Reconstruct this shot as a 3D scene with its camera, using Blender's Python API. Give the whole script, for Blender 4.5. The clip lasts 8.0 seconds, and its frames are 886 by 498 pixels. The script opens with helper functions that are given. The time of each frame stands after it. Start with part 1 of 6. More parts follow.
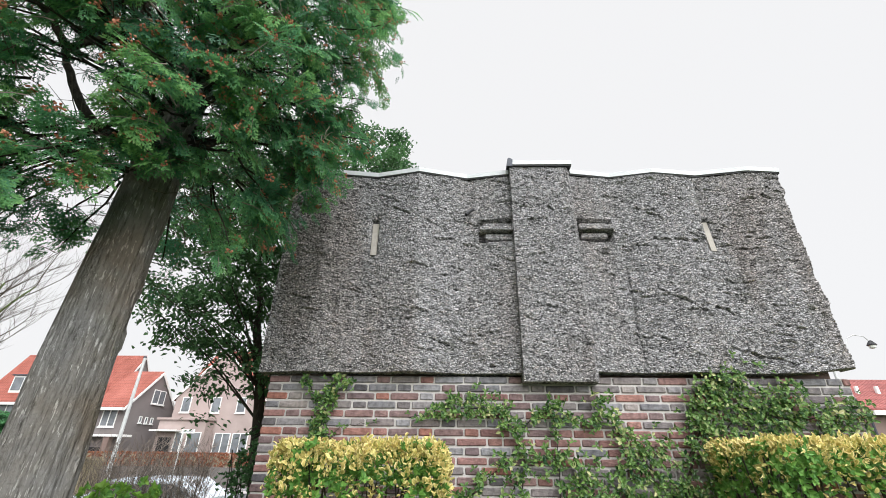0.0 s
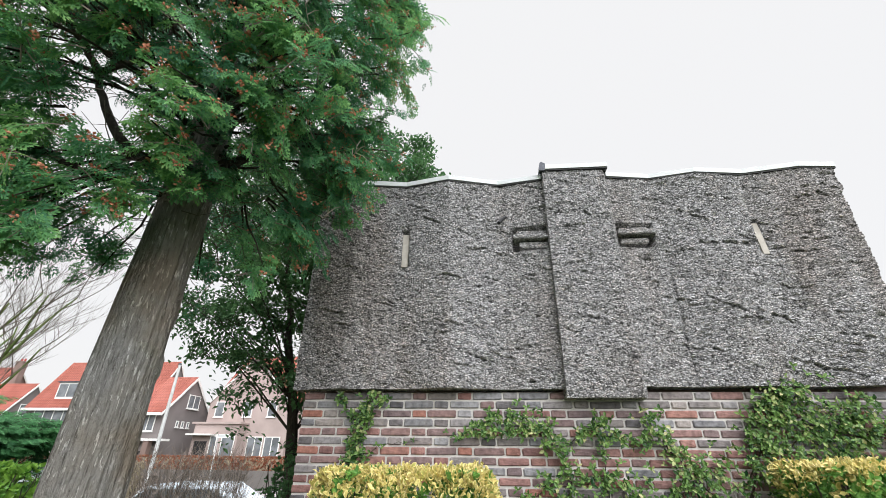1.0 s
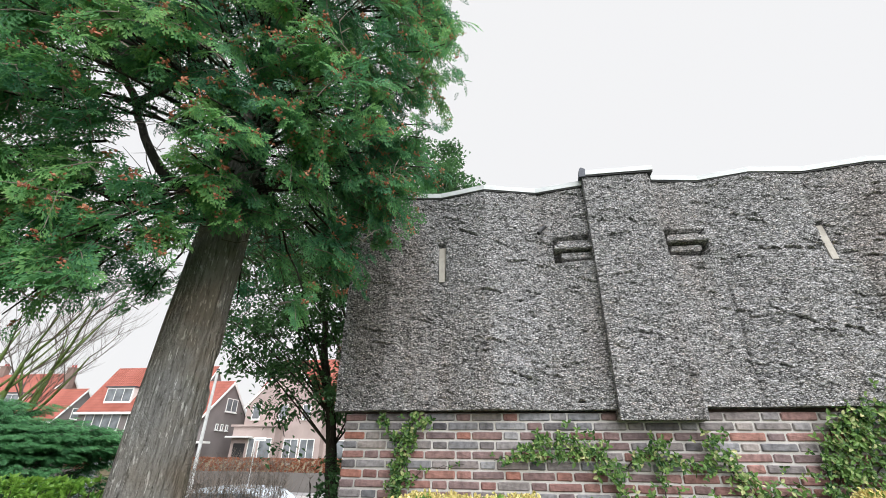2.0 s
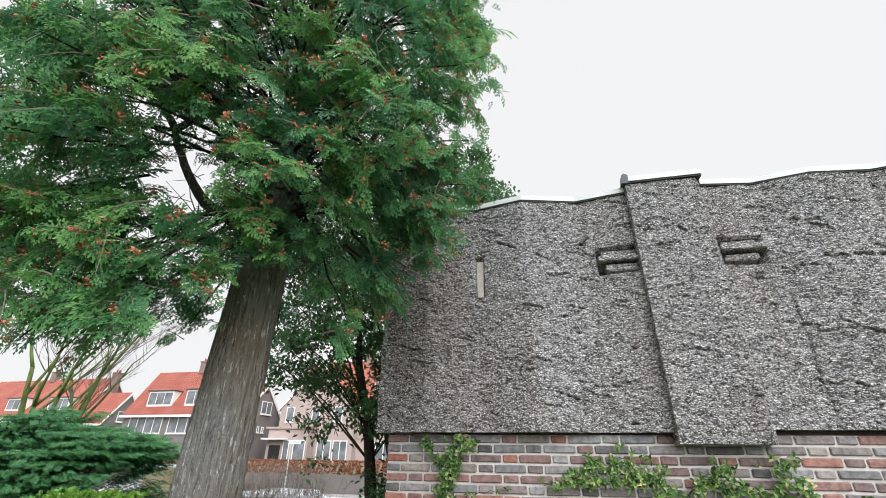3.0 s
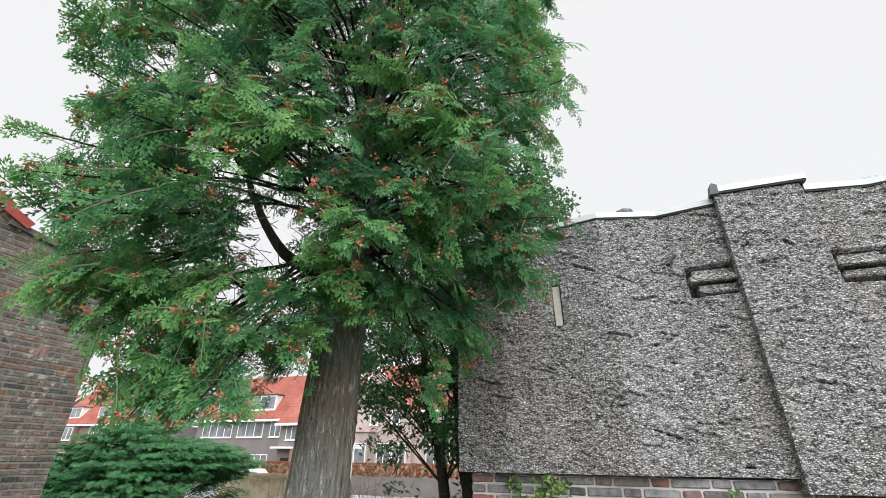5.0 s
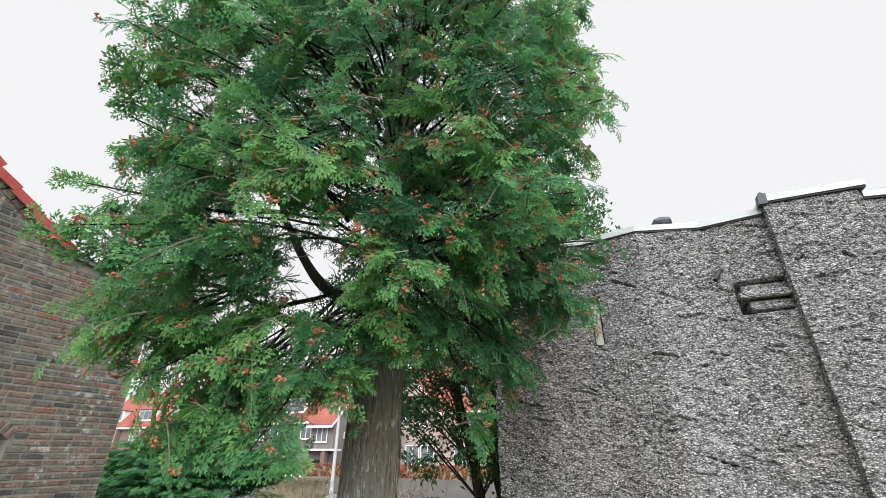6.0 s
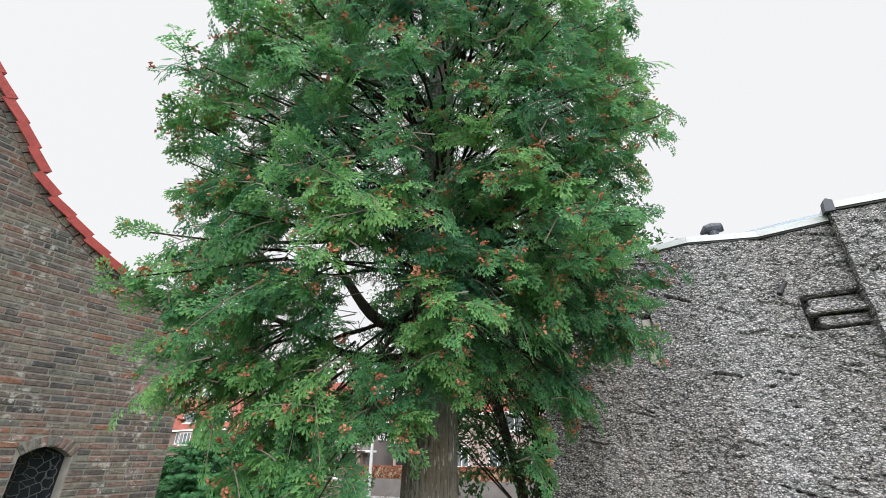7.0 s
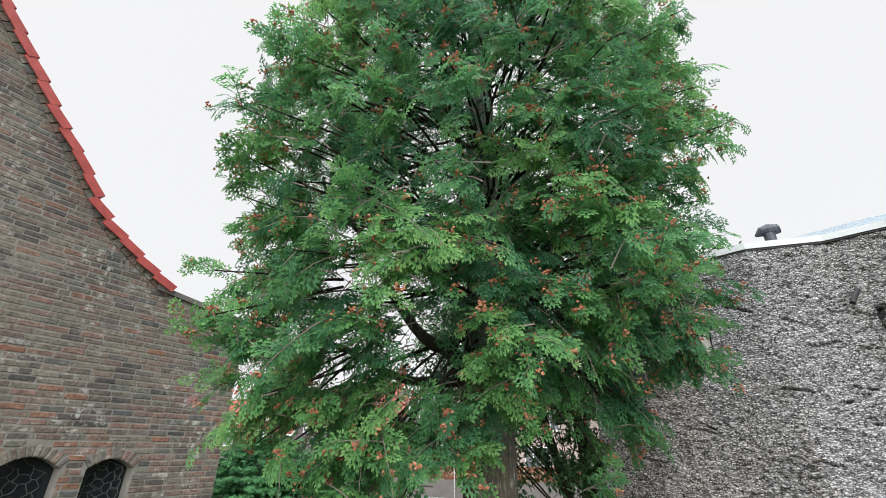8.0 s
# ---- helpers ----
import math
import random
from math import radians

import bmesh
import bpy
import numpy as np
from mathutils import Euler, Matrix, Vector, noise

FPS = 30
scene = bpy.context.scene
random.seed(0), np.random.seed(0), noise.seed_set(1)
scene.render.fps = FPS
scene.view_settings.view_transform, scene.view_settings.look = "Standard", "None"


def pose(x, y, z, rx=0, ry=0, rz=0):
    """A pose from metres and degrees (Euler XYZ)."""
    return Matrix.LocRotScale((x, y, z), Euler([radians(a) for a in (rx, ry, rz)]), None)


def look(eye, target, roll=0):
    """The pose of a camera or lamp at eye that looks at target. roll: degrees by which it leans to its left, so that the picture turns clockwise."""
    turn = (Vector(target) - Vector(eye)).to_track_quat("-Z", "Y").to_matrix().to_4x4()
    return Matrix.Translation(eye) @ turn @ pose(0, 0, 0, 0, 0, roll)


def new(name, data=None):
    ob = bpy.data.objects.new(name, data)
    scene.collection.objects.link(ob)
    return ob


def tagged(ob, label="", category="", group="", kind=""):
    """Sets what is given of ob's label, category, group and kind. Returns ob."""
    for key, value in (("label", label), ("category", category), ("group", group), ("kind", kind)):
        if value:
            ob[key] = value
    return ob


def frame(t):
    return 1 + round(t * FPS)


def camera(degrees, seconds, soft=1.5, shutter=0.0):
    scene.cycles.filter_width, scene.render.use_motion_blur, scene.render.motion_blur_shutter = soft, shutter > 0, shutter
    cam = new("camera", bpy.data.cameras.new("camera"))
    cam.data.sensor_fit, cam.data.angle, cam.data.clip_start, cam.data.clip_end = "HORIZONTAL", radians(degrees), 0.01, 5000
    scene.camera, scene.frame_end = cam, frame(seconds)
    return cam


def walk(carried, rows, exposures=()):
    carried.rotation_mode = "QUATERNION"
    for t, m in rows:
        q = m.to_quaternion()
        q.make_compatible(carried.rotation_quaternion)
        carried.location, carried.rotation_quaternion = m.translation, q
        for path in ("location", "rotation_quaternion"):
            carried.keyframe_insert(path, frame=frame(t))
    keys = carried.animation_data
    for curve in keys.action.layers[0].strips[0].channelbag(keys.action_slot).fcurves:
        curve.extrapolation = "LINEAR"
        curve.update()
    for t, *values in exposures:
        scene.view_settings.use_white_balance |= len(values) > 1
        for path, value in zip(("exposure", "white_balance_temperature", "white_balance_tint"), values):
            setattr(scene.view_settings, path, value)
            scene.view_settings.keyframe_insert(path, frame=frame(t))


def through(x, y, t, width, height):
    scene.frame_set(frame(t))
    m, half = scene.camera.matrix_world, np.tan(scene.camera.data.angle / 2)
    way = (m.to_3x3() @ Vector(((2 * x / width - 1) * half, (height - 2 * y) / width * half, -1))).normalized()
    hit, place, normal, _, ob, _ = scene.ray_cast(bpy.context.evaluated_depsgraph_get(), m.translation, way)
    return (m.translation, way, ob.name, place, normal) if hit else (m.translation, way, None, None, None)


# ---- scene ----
cam = camera(92.7, 8.0, soft=0.9)
PATH = [
    (0, (0.159, -0.225, 1.827), (0.082, 1.567, 2.712), 0.8),
    (0.5, (0.112, -0.195, 1.89), (-0.014, 1.595, 2.774), 0.7),
    (1, (0.067, -0.17, 1.946), (-0.114, 1.613, 2.834), 0.7),
    (1.5, (0.013, -0.15, 2.021), (-0.228, 1.626, 2.908), 0.7),
    (3, (-0.152, -0.133, 2.248), (-0.565, 1.614, 3.131), 0.7),
    (3.5, (-0.213, -0.139, 2.321), (-0.682, 1.594, 3.201), 0.7),
    (4, (-0.266, -0.152, 2.384), (-0.789, 1.567, 3.264), 0.6),
    (4.5, (-0.316, -0.163, 2.441), (-0.887, 1.54, 3.32), 0.6),
    (6, (-0.433, -0.227, 2.672), (-1.145, 1.425, 3.547), 0.3),
    (6.5, (-0.486, -0.258, 2.753), (-1.255, 1.367, 3.628), 0.3),
    (7, (-0.535, -0.301, 2.827), (-1.359, 1.299, 3.699), 0.1),
    (7.5, (-0.587, -0.345, 2.887), (-1.472, 1.223, 3.757), 0.0),
    (8, (-0.631, -0.391, 2.948), (-1.567, 1.149, 3.815), -0.1),
]
walk(cam, [(t, look(eye, target, roll)) for t, eye, target, roll in PATH], exposures=[(0.0, 0.36), (8.0, 0.36)])

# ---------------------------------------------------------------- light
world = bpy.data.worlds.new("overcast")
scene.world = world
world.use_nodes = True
wn, wl = world.node_tree.nodes, world.node_tree.links
sky = wn.new("ShaderNodeTexSky")
sky.sky_type, sky.sun_disc = "NISHITA", False
sky.sun_elevation, sky.sun_rotation = radians(48), radians(200)
sky.air_density, sky.dust_density = 1.0, 4.0
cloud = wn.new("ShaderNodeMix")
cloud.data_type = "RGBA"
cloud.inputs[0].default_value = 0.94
# even grey sky, with a bright zenith cap added above the view as light
zenith_fill = wn.new("ShaderNodeValToRGB")
zenith_fill.color_ramp.elements[0].position, zenith_fill.color_ramp.elements[0].color = 0.85, (0.284, 0.284, 0.287, 1)
zenith_fill.color_ramp.elements[1].position, zenith_fill.color_ramp.elements[1].color = 1.0, (3.3, 3.36, 3.55, 1)
zenith_fill.color_ramp.interpolation = "EASE"
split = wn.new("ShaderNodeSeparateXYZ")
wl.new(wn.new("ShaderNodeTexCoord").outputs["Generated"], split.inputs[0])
wl.new(split.outputs[2], zenith_fill.inputs[0])
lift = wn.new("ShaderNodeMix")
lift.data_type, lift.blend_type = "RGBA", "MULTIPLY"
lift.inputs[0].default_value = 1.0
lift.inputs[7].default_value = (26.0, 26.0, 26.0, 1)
wl.new(zenith_fill.outputs[0], lift.inputs[6])
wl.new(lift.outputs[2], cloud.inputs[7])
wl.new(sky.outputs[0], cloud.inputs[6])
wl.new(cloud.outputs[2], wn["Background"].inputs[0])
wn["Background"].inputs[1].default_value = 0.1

sun = new("sun", bpy.data.lights.new("sun", "SUN"))
sun.data.energy, sun.data.angle, sun.data.color = 3.0, radians(60), (0.985, 0.99, 1.0)
sun.matrix_world = look((5, -8, 9), (0, 3, 2))


# ---------------------------------------------------------------- materials
class Mat:
    """A node material with short ways to its nodes."""

    def __init__(self, name, rough=0.8, metal=0.0, spec=0.3):
        self.m = bpy.data.materials.new(name)
        self.m.use_nodes = True
        self.n, self.l = self.m.node_tree.nodes, self.m.node_tree.links
        self.b = self.n["Principled BSDF"]
        self.b.inputs["Roughness"].default_value = rough
        self.b.inputs["Metallic"].default_value = metal
        self.b.inputs["Specular IOR Level"].default_value = spec
        self.coord = self.n.new("ShaderNodeTexCoord").outputs["Object"]

    def stretch(self, sx, sy, sz, src=None):
        q = self.n.new("ShaderNodeMapping")
        q.inputs["Scale"].default_value = (sx, sy, sz)
        self.l.new(src or self.coord, q.inputs[0])
        return q.outputs[0]

    def noise(self, scale, detail=4, src=None, rough=0.55):
        q = self.n.new("ShaderNodeTexNoise")
        q.inputs["Scale"].default_value, q.inputs["Detail"].default_value = scale, detail
        q.inputs["Roughness"].default_value = rough
        self.l.new(src or self.coord, q.inputs["Vector"])
        return q.outputs["Fac"]

    def voronoi(self, scale, src=None, feature="F1", out="Distance"):
        q = self.n.new("ShaderNodeTexVoronoi")
        q.feature = feature
        q.inputs["Scale"].default_value = scale
        self.l.new(src or self.coord, q.inputs["Vector"])
        return q.outputs[out]

    def ramp(self, fac, stops):
        q = self.n.new("ShaderNodeValToRGB")
        while len(q.color_ramp.elements) < len(stops):
            q.color_ramp.elements.new(0.5)
        for e, (p, c) in zip(q.color_ramp.elements, stops):
            e.position = p
            e.color = (*c, 1) if isinstance(c, tuple) else (c, c, c, 1)
        self.l.new(fac, q.inputs[0])
        return q.outputs[0]

    def mix(self, fac, a, b, mode="MIX"):
        q = self.n.new("ShaderNodeMix")
        q.data_type, q.blend_type = "RGBA", mode
        for sock, val in ((q.inputs[0], fac), (q.inputs[6], a), (q.inputs[7], b)):
            if isinstance(val, (int, float)):
                sock.default_value = val
            elif isinstance(val, tuple):
                sock.default_value = (*val, 1)
            else:
                self.l.new(val, sock)
        return q.outputs[2]

    def math(self, op, a, b=0.0):
        q = self.n.new("ShaderNodeMath")
        q.operation = op
        for sock, val in ((q.inputs[0], a), (q.inputs[1], b)):
            if isinstance(val, (int, float)):
                sock.default_value = val
            else:
                self.l.new(val, sock)
        return q.outputs[0]

    def attr(self, name):
        q = self.n.new("ShaderNodeAttribute")
        q.attribute_name = name
        return q.outputs["Fac"]

    def random(self):
        a = self.n.new("ShaderNodeObjectInfo").outputs["Random"]
        b = self.n.new("ShaderNodeNewGeometry").outputs["Random Per Island"]
        return self.math("FRACT", self.math("ADD", a, b))

    def world_pos(self):
        return self.n.new("ShaderNodeNewGeometry").outputs["Position"]

    def colour(self, c):
        if isinstance(c, tuple):
            self.b.inputs["Base Color"].default_value = (*c, 1)
        else:
            self.l.new(c, self.b.inputs["Base Color"])
        return self

    def bump(self, height, strength=0.5, dist=0.01):
        q = self.n.new("ShaderNodeBump")
        q.inputs["Strength"].default_value, q.inputs["Distance"].default_value = strength, dist
        self.l.new(height, q.inputs["Height"])
        self.l.new(q.outputs[0], self.b.inputs["Normal"])
        return self

    def roughness(self, fac):
        self.l.new(fac, self.b.inputs["Roughness"])
        return self


def plain(name, c, rough=0.6, metal=0.0, vary=0.12, scale=6.0, spec=0.3):
    """Paint, metal or plastic with faint stains."""
    m = Mat(name, rough, metal, spec)
    p = m.world_pos()
    f = m.ramp(m.noise(scale, 6, p), [(0.3, tuple(x * (1 - vary) for x in c)), (0.7, tuple(min(1, x * (1 + vary)) for x in c))])
    m.colour(f)
    m.bump(m.noise(scale * 12, 3, p), 0.08, 0.003)
    return m.m


def aggregate_material():
    """Washed concrete: short flat chips lying on their sides, ragged dark joints, stains and lime, and gap shadow
    painted as dark streaks.
    """
    m = Mat("washed_aggregate", 0.9, spec=0.2)
    tone = m.attr("stone_tone")
    warp = m.n.new("ShaderNodeTexNoise")
    warp.inputs["Scale"].default_value, warp.inputs["Detail"].default_value = 30.0, 4.0
    m.l.new(m.coord, warp.inputs["Vector"])
    shift = m.n.new("ShaderNodeVectorMath")
    shift.operation = "MULTIPLY_ADD"
    m.l.new(warp.outputs["Color"], shift.inputs[0])
    shift.inputs[1].default_value = (0.05, 0.05, 0.03)
    m.l.new(m.coord, shift.inputs[2])
    src = m.stretch(46, 46, 92, shift.outputs[0])
    sep = m.n.new("ShaderNodeSeparateColor")
    m.l.new(m.voronoi(1.0, src, out="Color"), sep.inputs[0])
    mixed = m.math("ADD", m.math("MULTIPLY", tone, 0.55), m.math("MULTIPLY", sep.outputs[0], 0.45))
    stones = m.ramp(mixed, [(0.10, (0.18, 0.18, 0.187)), (0.28, (0.38, 0.378, 0.382)), (0.48, (0.545, 0.54, 0.55)),
                            (0.66, (0.635, 0.635, 0.65)), (0.78, (0.60, 0.55, 0.53)), (0.92, (0.76, 0.76, 0.78))])
    fine = m.ramp(m.noise(150, 5, m.stretch(0.85, 0.85, 1.2), 0.65), [(0.32, 0.52), (0.5, 1.0), (0.7, 1.3)])
    stones = m.mix(0.8, stones, fine, "MULTIPLY")
    stain = m.ramp(m.noise(1.1, 7, m.stretch(1.7, 1, 0.45), 0.6), [(0.36, (0.84, 0.77, 0.73)), (0.52, (0.97, 0.965, 0.965)), (0.75, (1.0, 1.0, 1.03))])
    c = m.mix(0.75, stones, stain, "MULTIPLY")
    # joints open and close along their length
    open_up = m.ramp(m.noise(30, 4, m.stretch(0.8, 0.8, 1.2)), [(0.32, 0.55), (0.55, 1.0)])
    gap = m.ramp(m.voronoi(1.0, src, "DISTANCE_TO_EDGE"), [(0.0, 0.03), (0.10, 0.34), (0.24, 1.0)])
    c = m.mix(open_up, c, m.mix(1.0, c, gap, "MULTIPLY"))
    # shadow in the gaps between chips, painted as short dark streaks
    gap_shade = m.ramp(m.noise(48, 5, m.stretch(0.7, 0.7, 1.3), 0.6), [(0.31, 0.12), (0.42, 1.0)])
    c = m.mix(0.85, c, gap_shade, "MULTIPLY")
    moss = m.ramp(m.noise(4.0, 5), [(0.66, 0.0), (0.78, 0.3)])
    c = m.mix(moss, c, (0.10, 0.12, 0.06))
    m.colour(c)
    m.bump(m.math("ADD", m.ramp(m.voronoi(1.0, src), [(0, 1.0), (0.8, 0.0)]), m.math("MULTIPLY", m.noise(150, 4), 0.5)), 1.0, 0.008)
    return m.m


def brick_material(name, stops, lime=0.0):
    m = Mat(name, 0.9, spec=0.2)
    p = m.world_pos()
    base = m.ramp(m.random(), stops)
    spots = m.ramp(m.noise(28, 6, p), [(0.3, 0.62), (0.52, 1.06), (0.75, 1.4)])
    c = m.mix(1.0, base, spots, "MULTIPLY")
    stain = m.ramp(m.noise(2.2, 5, p), [(0.35, (0.72, 0.72, 0.74)), (0.6, (1.05, 1.02, 1.0))])
    c = m.mix(1.0, c, stain, "MULTIPLY")
    if lime:
        f = m.math("MULTIPLY", m.ramp(m.noise(9, 7, p, 0.65), [(0.54, 0.0), (0.62, lime)]), m.ramp(m.noise(1.5, 3, p), [(0.45, 0.0), (0.6, 1.0)]))
        c = m.mix(f, c, (0.52, 0.51, 0.48))
    m.colour(c)
    m.bump(m.math("ADD", m.noise(90, 5, p), m.noise(22, 4, p)), 0.55, 0.006)
    return m.m


def mortar_material(name, c):
    m = Mat(name, 0.95, spec=0.15)
    p = m.world_pos()
    m.colour(m.ramp(m.noise(7, 7, p, 0.65), [(0.3, tuple(x * 0.72 for x in c)), (0.6, c), (0.8, tuple(min(1, x * 1.15) for x in c))]))
    m.bump(m.noise(140, 4, p), 0.6, 0.004)
    return m.m


def leaf_material(name, dark, light, big=1.6, through=0.25, rough=0.55, tip=None, mixed=(0.45, 0.62)):
    """Leaves: colour varies leaf by leaf and branch by branch, and a little light comes through."""
    m = Mat(name, rough, spec=0.25)
    p = m.world_pos()
    f = m.math("ADD", m.math("MULTIPLY", m.random(), mixed[0]), m.math("MULTIPLY", m.noise(big, 3, p), mixed[1]))
    stops = [(0.2, dark), (0.75, light)] + ([(0.95, tip)] if tip else [])
    c = m.ramp(f, stops)
    m.colour(c)
    t = m.n.new("ShaderNodeBsdfTranslucent")
    m.l.new(c, t.inputs[0])
    s = m.n.new("ShaderNodeMixShader")
    s.inputs[0].default_value = through
    m.l.new(m.b.outputs[0], s.inputs[1])
    m.l.new(t.outputs[0], s.inputs[2])
    m.l.new(s.outputs[0], m.n["Material Output"].inputs[0])
    return m.m


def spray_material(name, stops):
    """Scale-leaved sprays: the older green of a branch turns paler towards the growing tips; the stored tone can also
    carry painted shade.
    """
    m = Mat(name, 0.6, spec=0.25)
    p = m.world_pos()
    f = m.math("ADD", m.math("MULTIPLY", m.attr("growth_tone"), 0.92), m.math("MULTIPLY", m.math("SUBTRACT", m.noise(30, 3, p), 0.5), 0.35))
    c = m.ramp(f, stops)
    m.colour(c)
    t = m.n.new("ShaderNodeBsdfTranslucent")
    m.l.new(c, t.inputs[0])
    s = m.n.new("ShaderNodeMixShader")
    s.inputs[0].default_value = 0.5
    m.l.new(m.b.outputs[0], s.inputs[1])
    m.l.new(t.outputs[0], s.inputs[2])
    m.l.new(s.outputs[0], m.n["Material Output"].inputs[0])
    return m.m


def bark_material(name, dark, mid, pale, ridge=26.0):
    """Fibrous bark: long dark furrows, short pale flecks, brown and mossy patches."""
    m = Mat(name, 0.92, spec=0.15)
    fibre = m.noise(ridge, 7, m.stretch(1, 1, 0.10), 0.62)
    c = m.ramp(fibre, [(0.31, dark), (0.46, mid), (0.72, tuple(x * 1.25 for x in mid))])
    fleck = m.math("MULTIPLY", m.ramp(m.noise(ridge * 0.9, 4, m.stretch(1.0, 1.0, 0.2), 0.6), [(0.578, 0.0), (0.615, 0.9)]), m.ramp(m.noise(7, 5), [(0.40, 0.0), (0.55, 1.0)]))
    c = m.mix(fleck, c, pale)
    patch = m.ramp(m.noise(2.4, 5), [(0.36, (0.80, 0.70, 0.60)), (0.48, (0.95, 0.92, 0.88)), (0.6, (1.05, 1.06, 1.08))])
    c = m.mix(1.0, c, patch, "MULTIPLY")
    green = m.ramp(m.noise(3.3, 5), [(0.55, 0.0), (0.72, 0.45)])
    c = m.mix(green, c, (0.13, 0.14, 0.08))
    m.colour(c)
    m.bump(m.math("ADD", fibre, m.math("MULTIPLY", m.noise(60, 5), 0.5)), 1.0, 0.03)
    return m.m


def roof_tile_material(name, a, b):
    """Clay pantiles far off: rolls down the slope and courses across it."""
    m = Mat(name, 0.75)
    p = m.world_pos()
    wave = m.n.new("ShaderNodeTexWave")
    wave.inputs["Scale"].default_value = 1.4
    wave.bands_direction = "X"
    course = m.n.new("ShaderNodeTexWave")
    course.bands_direction, course.wave_profile = "Z", "SAW"
    course.inputs["Scale"].default_value = 1.15
    m.l.new(p, wave.inputs[0])
    m.l.new(p, course.inputs[0])
    c = m.ramp(m.noise(0.7, 6, p), [(0.3, a), (0.65, b)])
    c = m.mix(0.6, c, m.ramp(course.outputs["Fac"], [(0.0, 0.45), (0.25, 1.0)]), "MULTIPLY")
    m.colour(c)
    m.bump(m.math("ADD", wave.outputs["Fac"], course.outputs["Fac"]), 0.6, 0.06)
    return m.m


def glass_material(name, tint):
    m = Mat(name, 0.08, spec=0.5)
    m.colour(m.ramp(m.noise(1.1, 2, m.world_pos()), [(0.35, tuple(x * 0.5 for x in tint)), (0.65, tint)]))
    return m.m


def ground_material():
    m = Mat("lawn_soil", 0.95, spec=0.15)
    p = m.world_pos()
    c = m.ramp(m.noise(0.8, 7, p), [(0.35, (0.055, 0.045, 0.03)), (0.5, (0.05, 0.075, 0.025)), (0.7, (0.07, 0.11, 0.035))])
    m.colour(m.mix(1.0, c, m.ramp(m.noise(25, 5, p), [(0.3, 0.6), (0.7, 1.2)]), "MULTIPLY"))
    m.bump(m.noise(40, 5, p), 0.8, 0.03)
    return m.m


def road_material(name, c):
    m = Mat(name, 0.85, spec=0.3)
    p = m.world_pos()
    m.colour(m.ramp(m.noise(1.5, 7, p), [(0.3, tuple(x * 0.75 for x in c)), (0.7, tuple(x * 1.2 for x in c))]))
    m.bump(m.noise(120, 3, p), 0.4, 0.005)
    return m.m


AGG = aggregate_material()
BRICK_RED = brick_material("brick_purple_red", [(0.0, (0.20, 0.115, 0.11)), (0.25, (0.30, 0.165, 0.15)), (0.5, (0.25, 0.165, 0.16)), (0.75, (0.19, 0.145, 0.15)), (0.93, (0.31, 0.165, 0.14)), (1.0, (0.36, 0.15, 0.11))])
BRICK_GREY = brick_material("brick_blue_grey", [(0.0, (0.17, 0.17, 0.185)), (0.3, (0.27, 0.275, 0.295)), (0.55, (0.23, 0.205, 0.205)), (0.75, (0.12, 0.115, 0.125)), (1.0, (0.33, 0.30, 0.29))])
BRICK_CHURCH = brick_material("brick_old_brown", [(0.0, (0.084, 0.086, 0.086)), (0.18, (0.184, 0.142, 0.123)), (0.34, (0.200, 0.185, 0.152)), (0.50, (0.124, 0.129, 0.127)), (0.66, (0.232, 0.150, 0.127)), (0.82, (0.172, 0.176, 0.148)), (0.95, (0.216, 0.138, 0.111)), (1.0, (0.240, 0.129, 0.090))], lime=0.7)
MORTAR = mortar_material("mortar_pale", (0.60, 0.575, 0.555))
MORTAR_OLD = mortar_material("mortar_old", (0.26, 0.248, 0.222))
COPING = plain("coping_white_metal", (0.575, 0.60, 0.615), 0.4, 0.0, 0.04)
DRIP = plain("drip_edge_black", (0.03, 0.03, 0.032), 0.6)
LEAD = plain("lead_grey", (0.075, 0.08, 0.095), 0.55, 0.3)
PALE_CONCRETE = mortar_material("spout_concrete", (0.44, 0.41, 0.37))
ROOF_FELT = plain("roof_felt", (0.16, 0.175, 0.19), 0.8)
ROOF_GLASS = plain("rooflight_glazing", (0.27, 0.34, 0.40), 0.2, 0.0, 0.15, 3, 0.5)
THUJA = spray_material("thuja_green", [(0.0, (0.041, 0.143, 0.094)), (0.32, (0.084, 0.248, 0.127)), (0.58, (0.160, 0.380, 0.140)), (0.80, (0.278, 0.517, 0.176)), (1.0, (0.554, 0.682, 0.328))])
# the thuja green again, with the crown's inner shade put into its colour
THUJA_IN = spray_material("thuja_painted_shade", [(0.0, (0.047, 0.124, 0.086)), (0.6, (0.100, 0.224, 0.135)), (1.0, (0.165, 0.319, 0.160))])
CONES = leaf_material("thuja_cones", (0.34, 0.115, 0.07), (0.62, 0.29, 0.18), 8, 0.1, 0.8)
BARK = bark_material("thuja_bark", (0.115, 0.108, 0.10), (0.26, 0.252, 0.24), (0.62, 0.61, 0.60), 90.0)
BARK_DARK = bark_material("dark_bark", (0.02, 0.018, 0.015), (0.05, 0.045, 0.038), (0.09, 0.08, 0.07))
BARK_MOSS = bark_material("mossy_bark", (0.035, 0.05, 0.018), (0.10, 0.145, 0.045), (0.16, 0.19, 0.09), 12)
TWIG = plain("twig_grey", (0.21, 0.175, 0.15), 0.85)
TWIG_PALE = plain("twig_pale", (0.40, 0.35, 0.31), 0.85)
TWIG_DARK = plain("twig_brown", (0.09, 0.075, 0.06), 0.85)
YEW = leaf_material("dark_evergreen", (0.028, 0.078, 0.036), (0.095, 0.20, 0.075), 1.8, 0.35, 0.55)
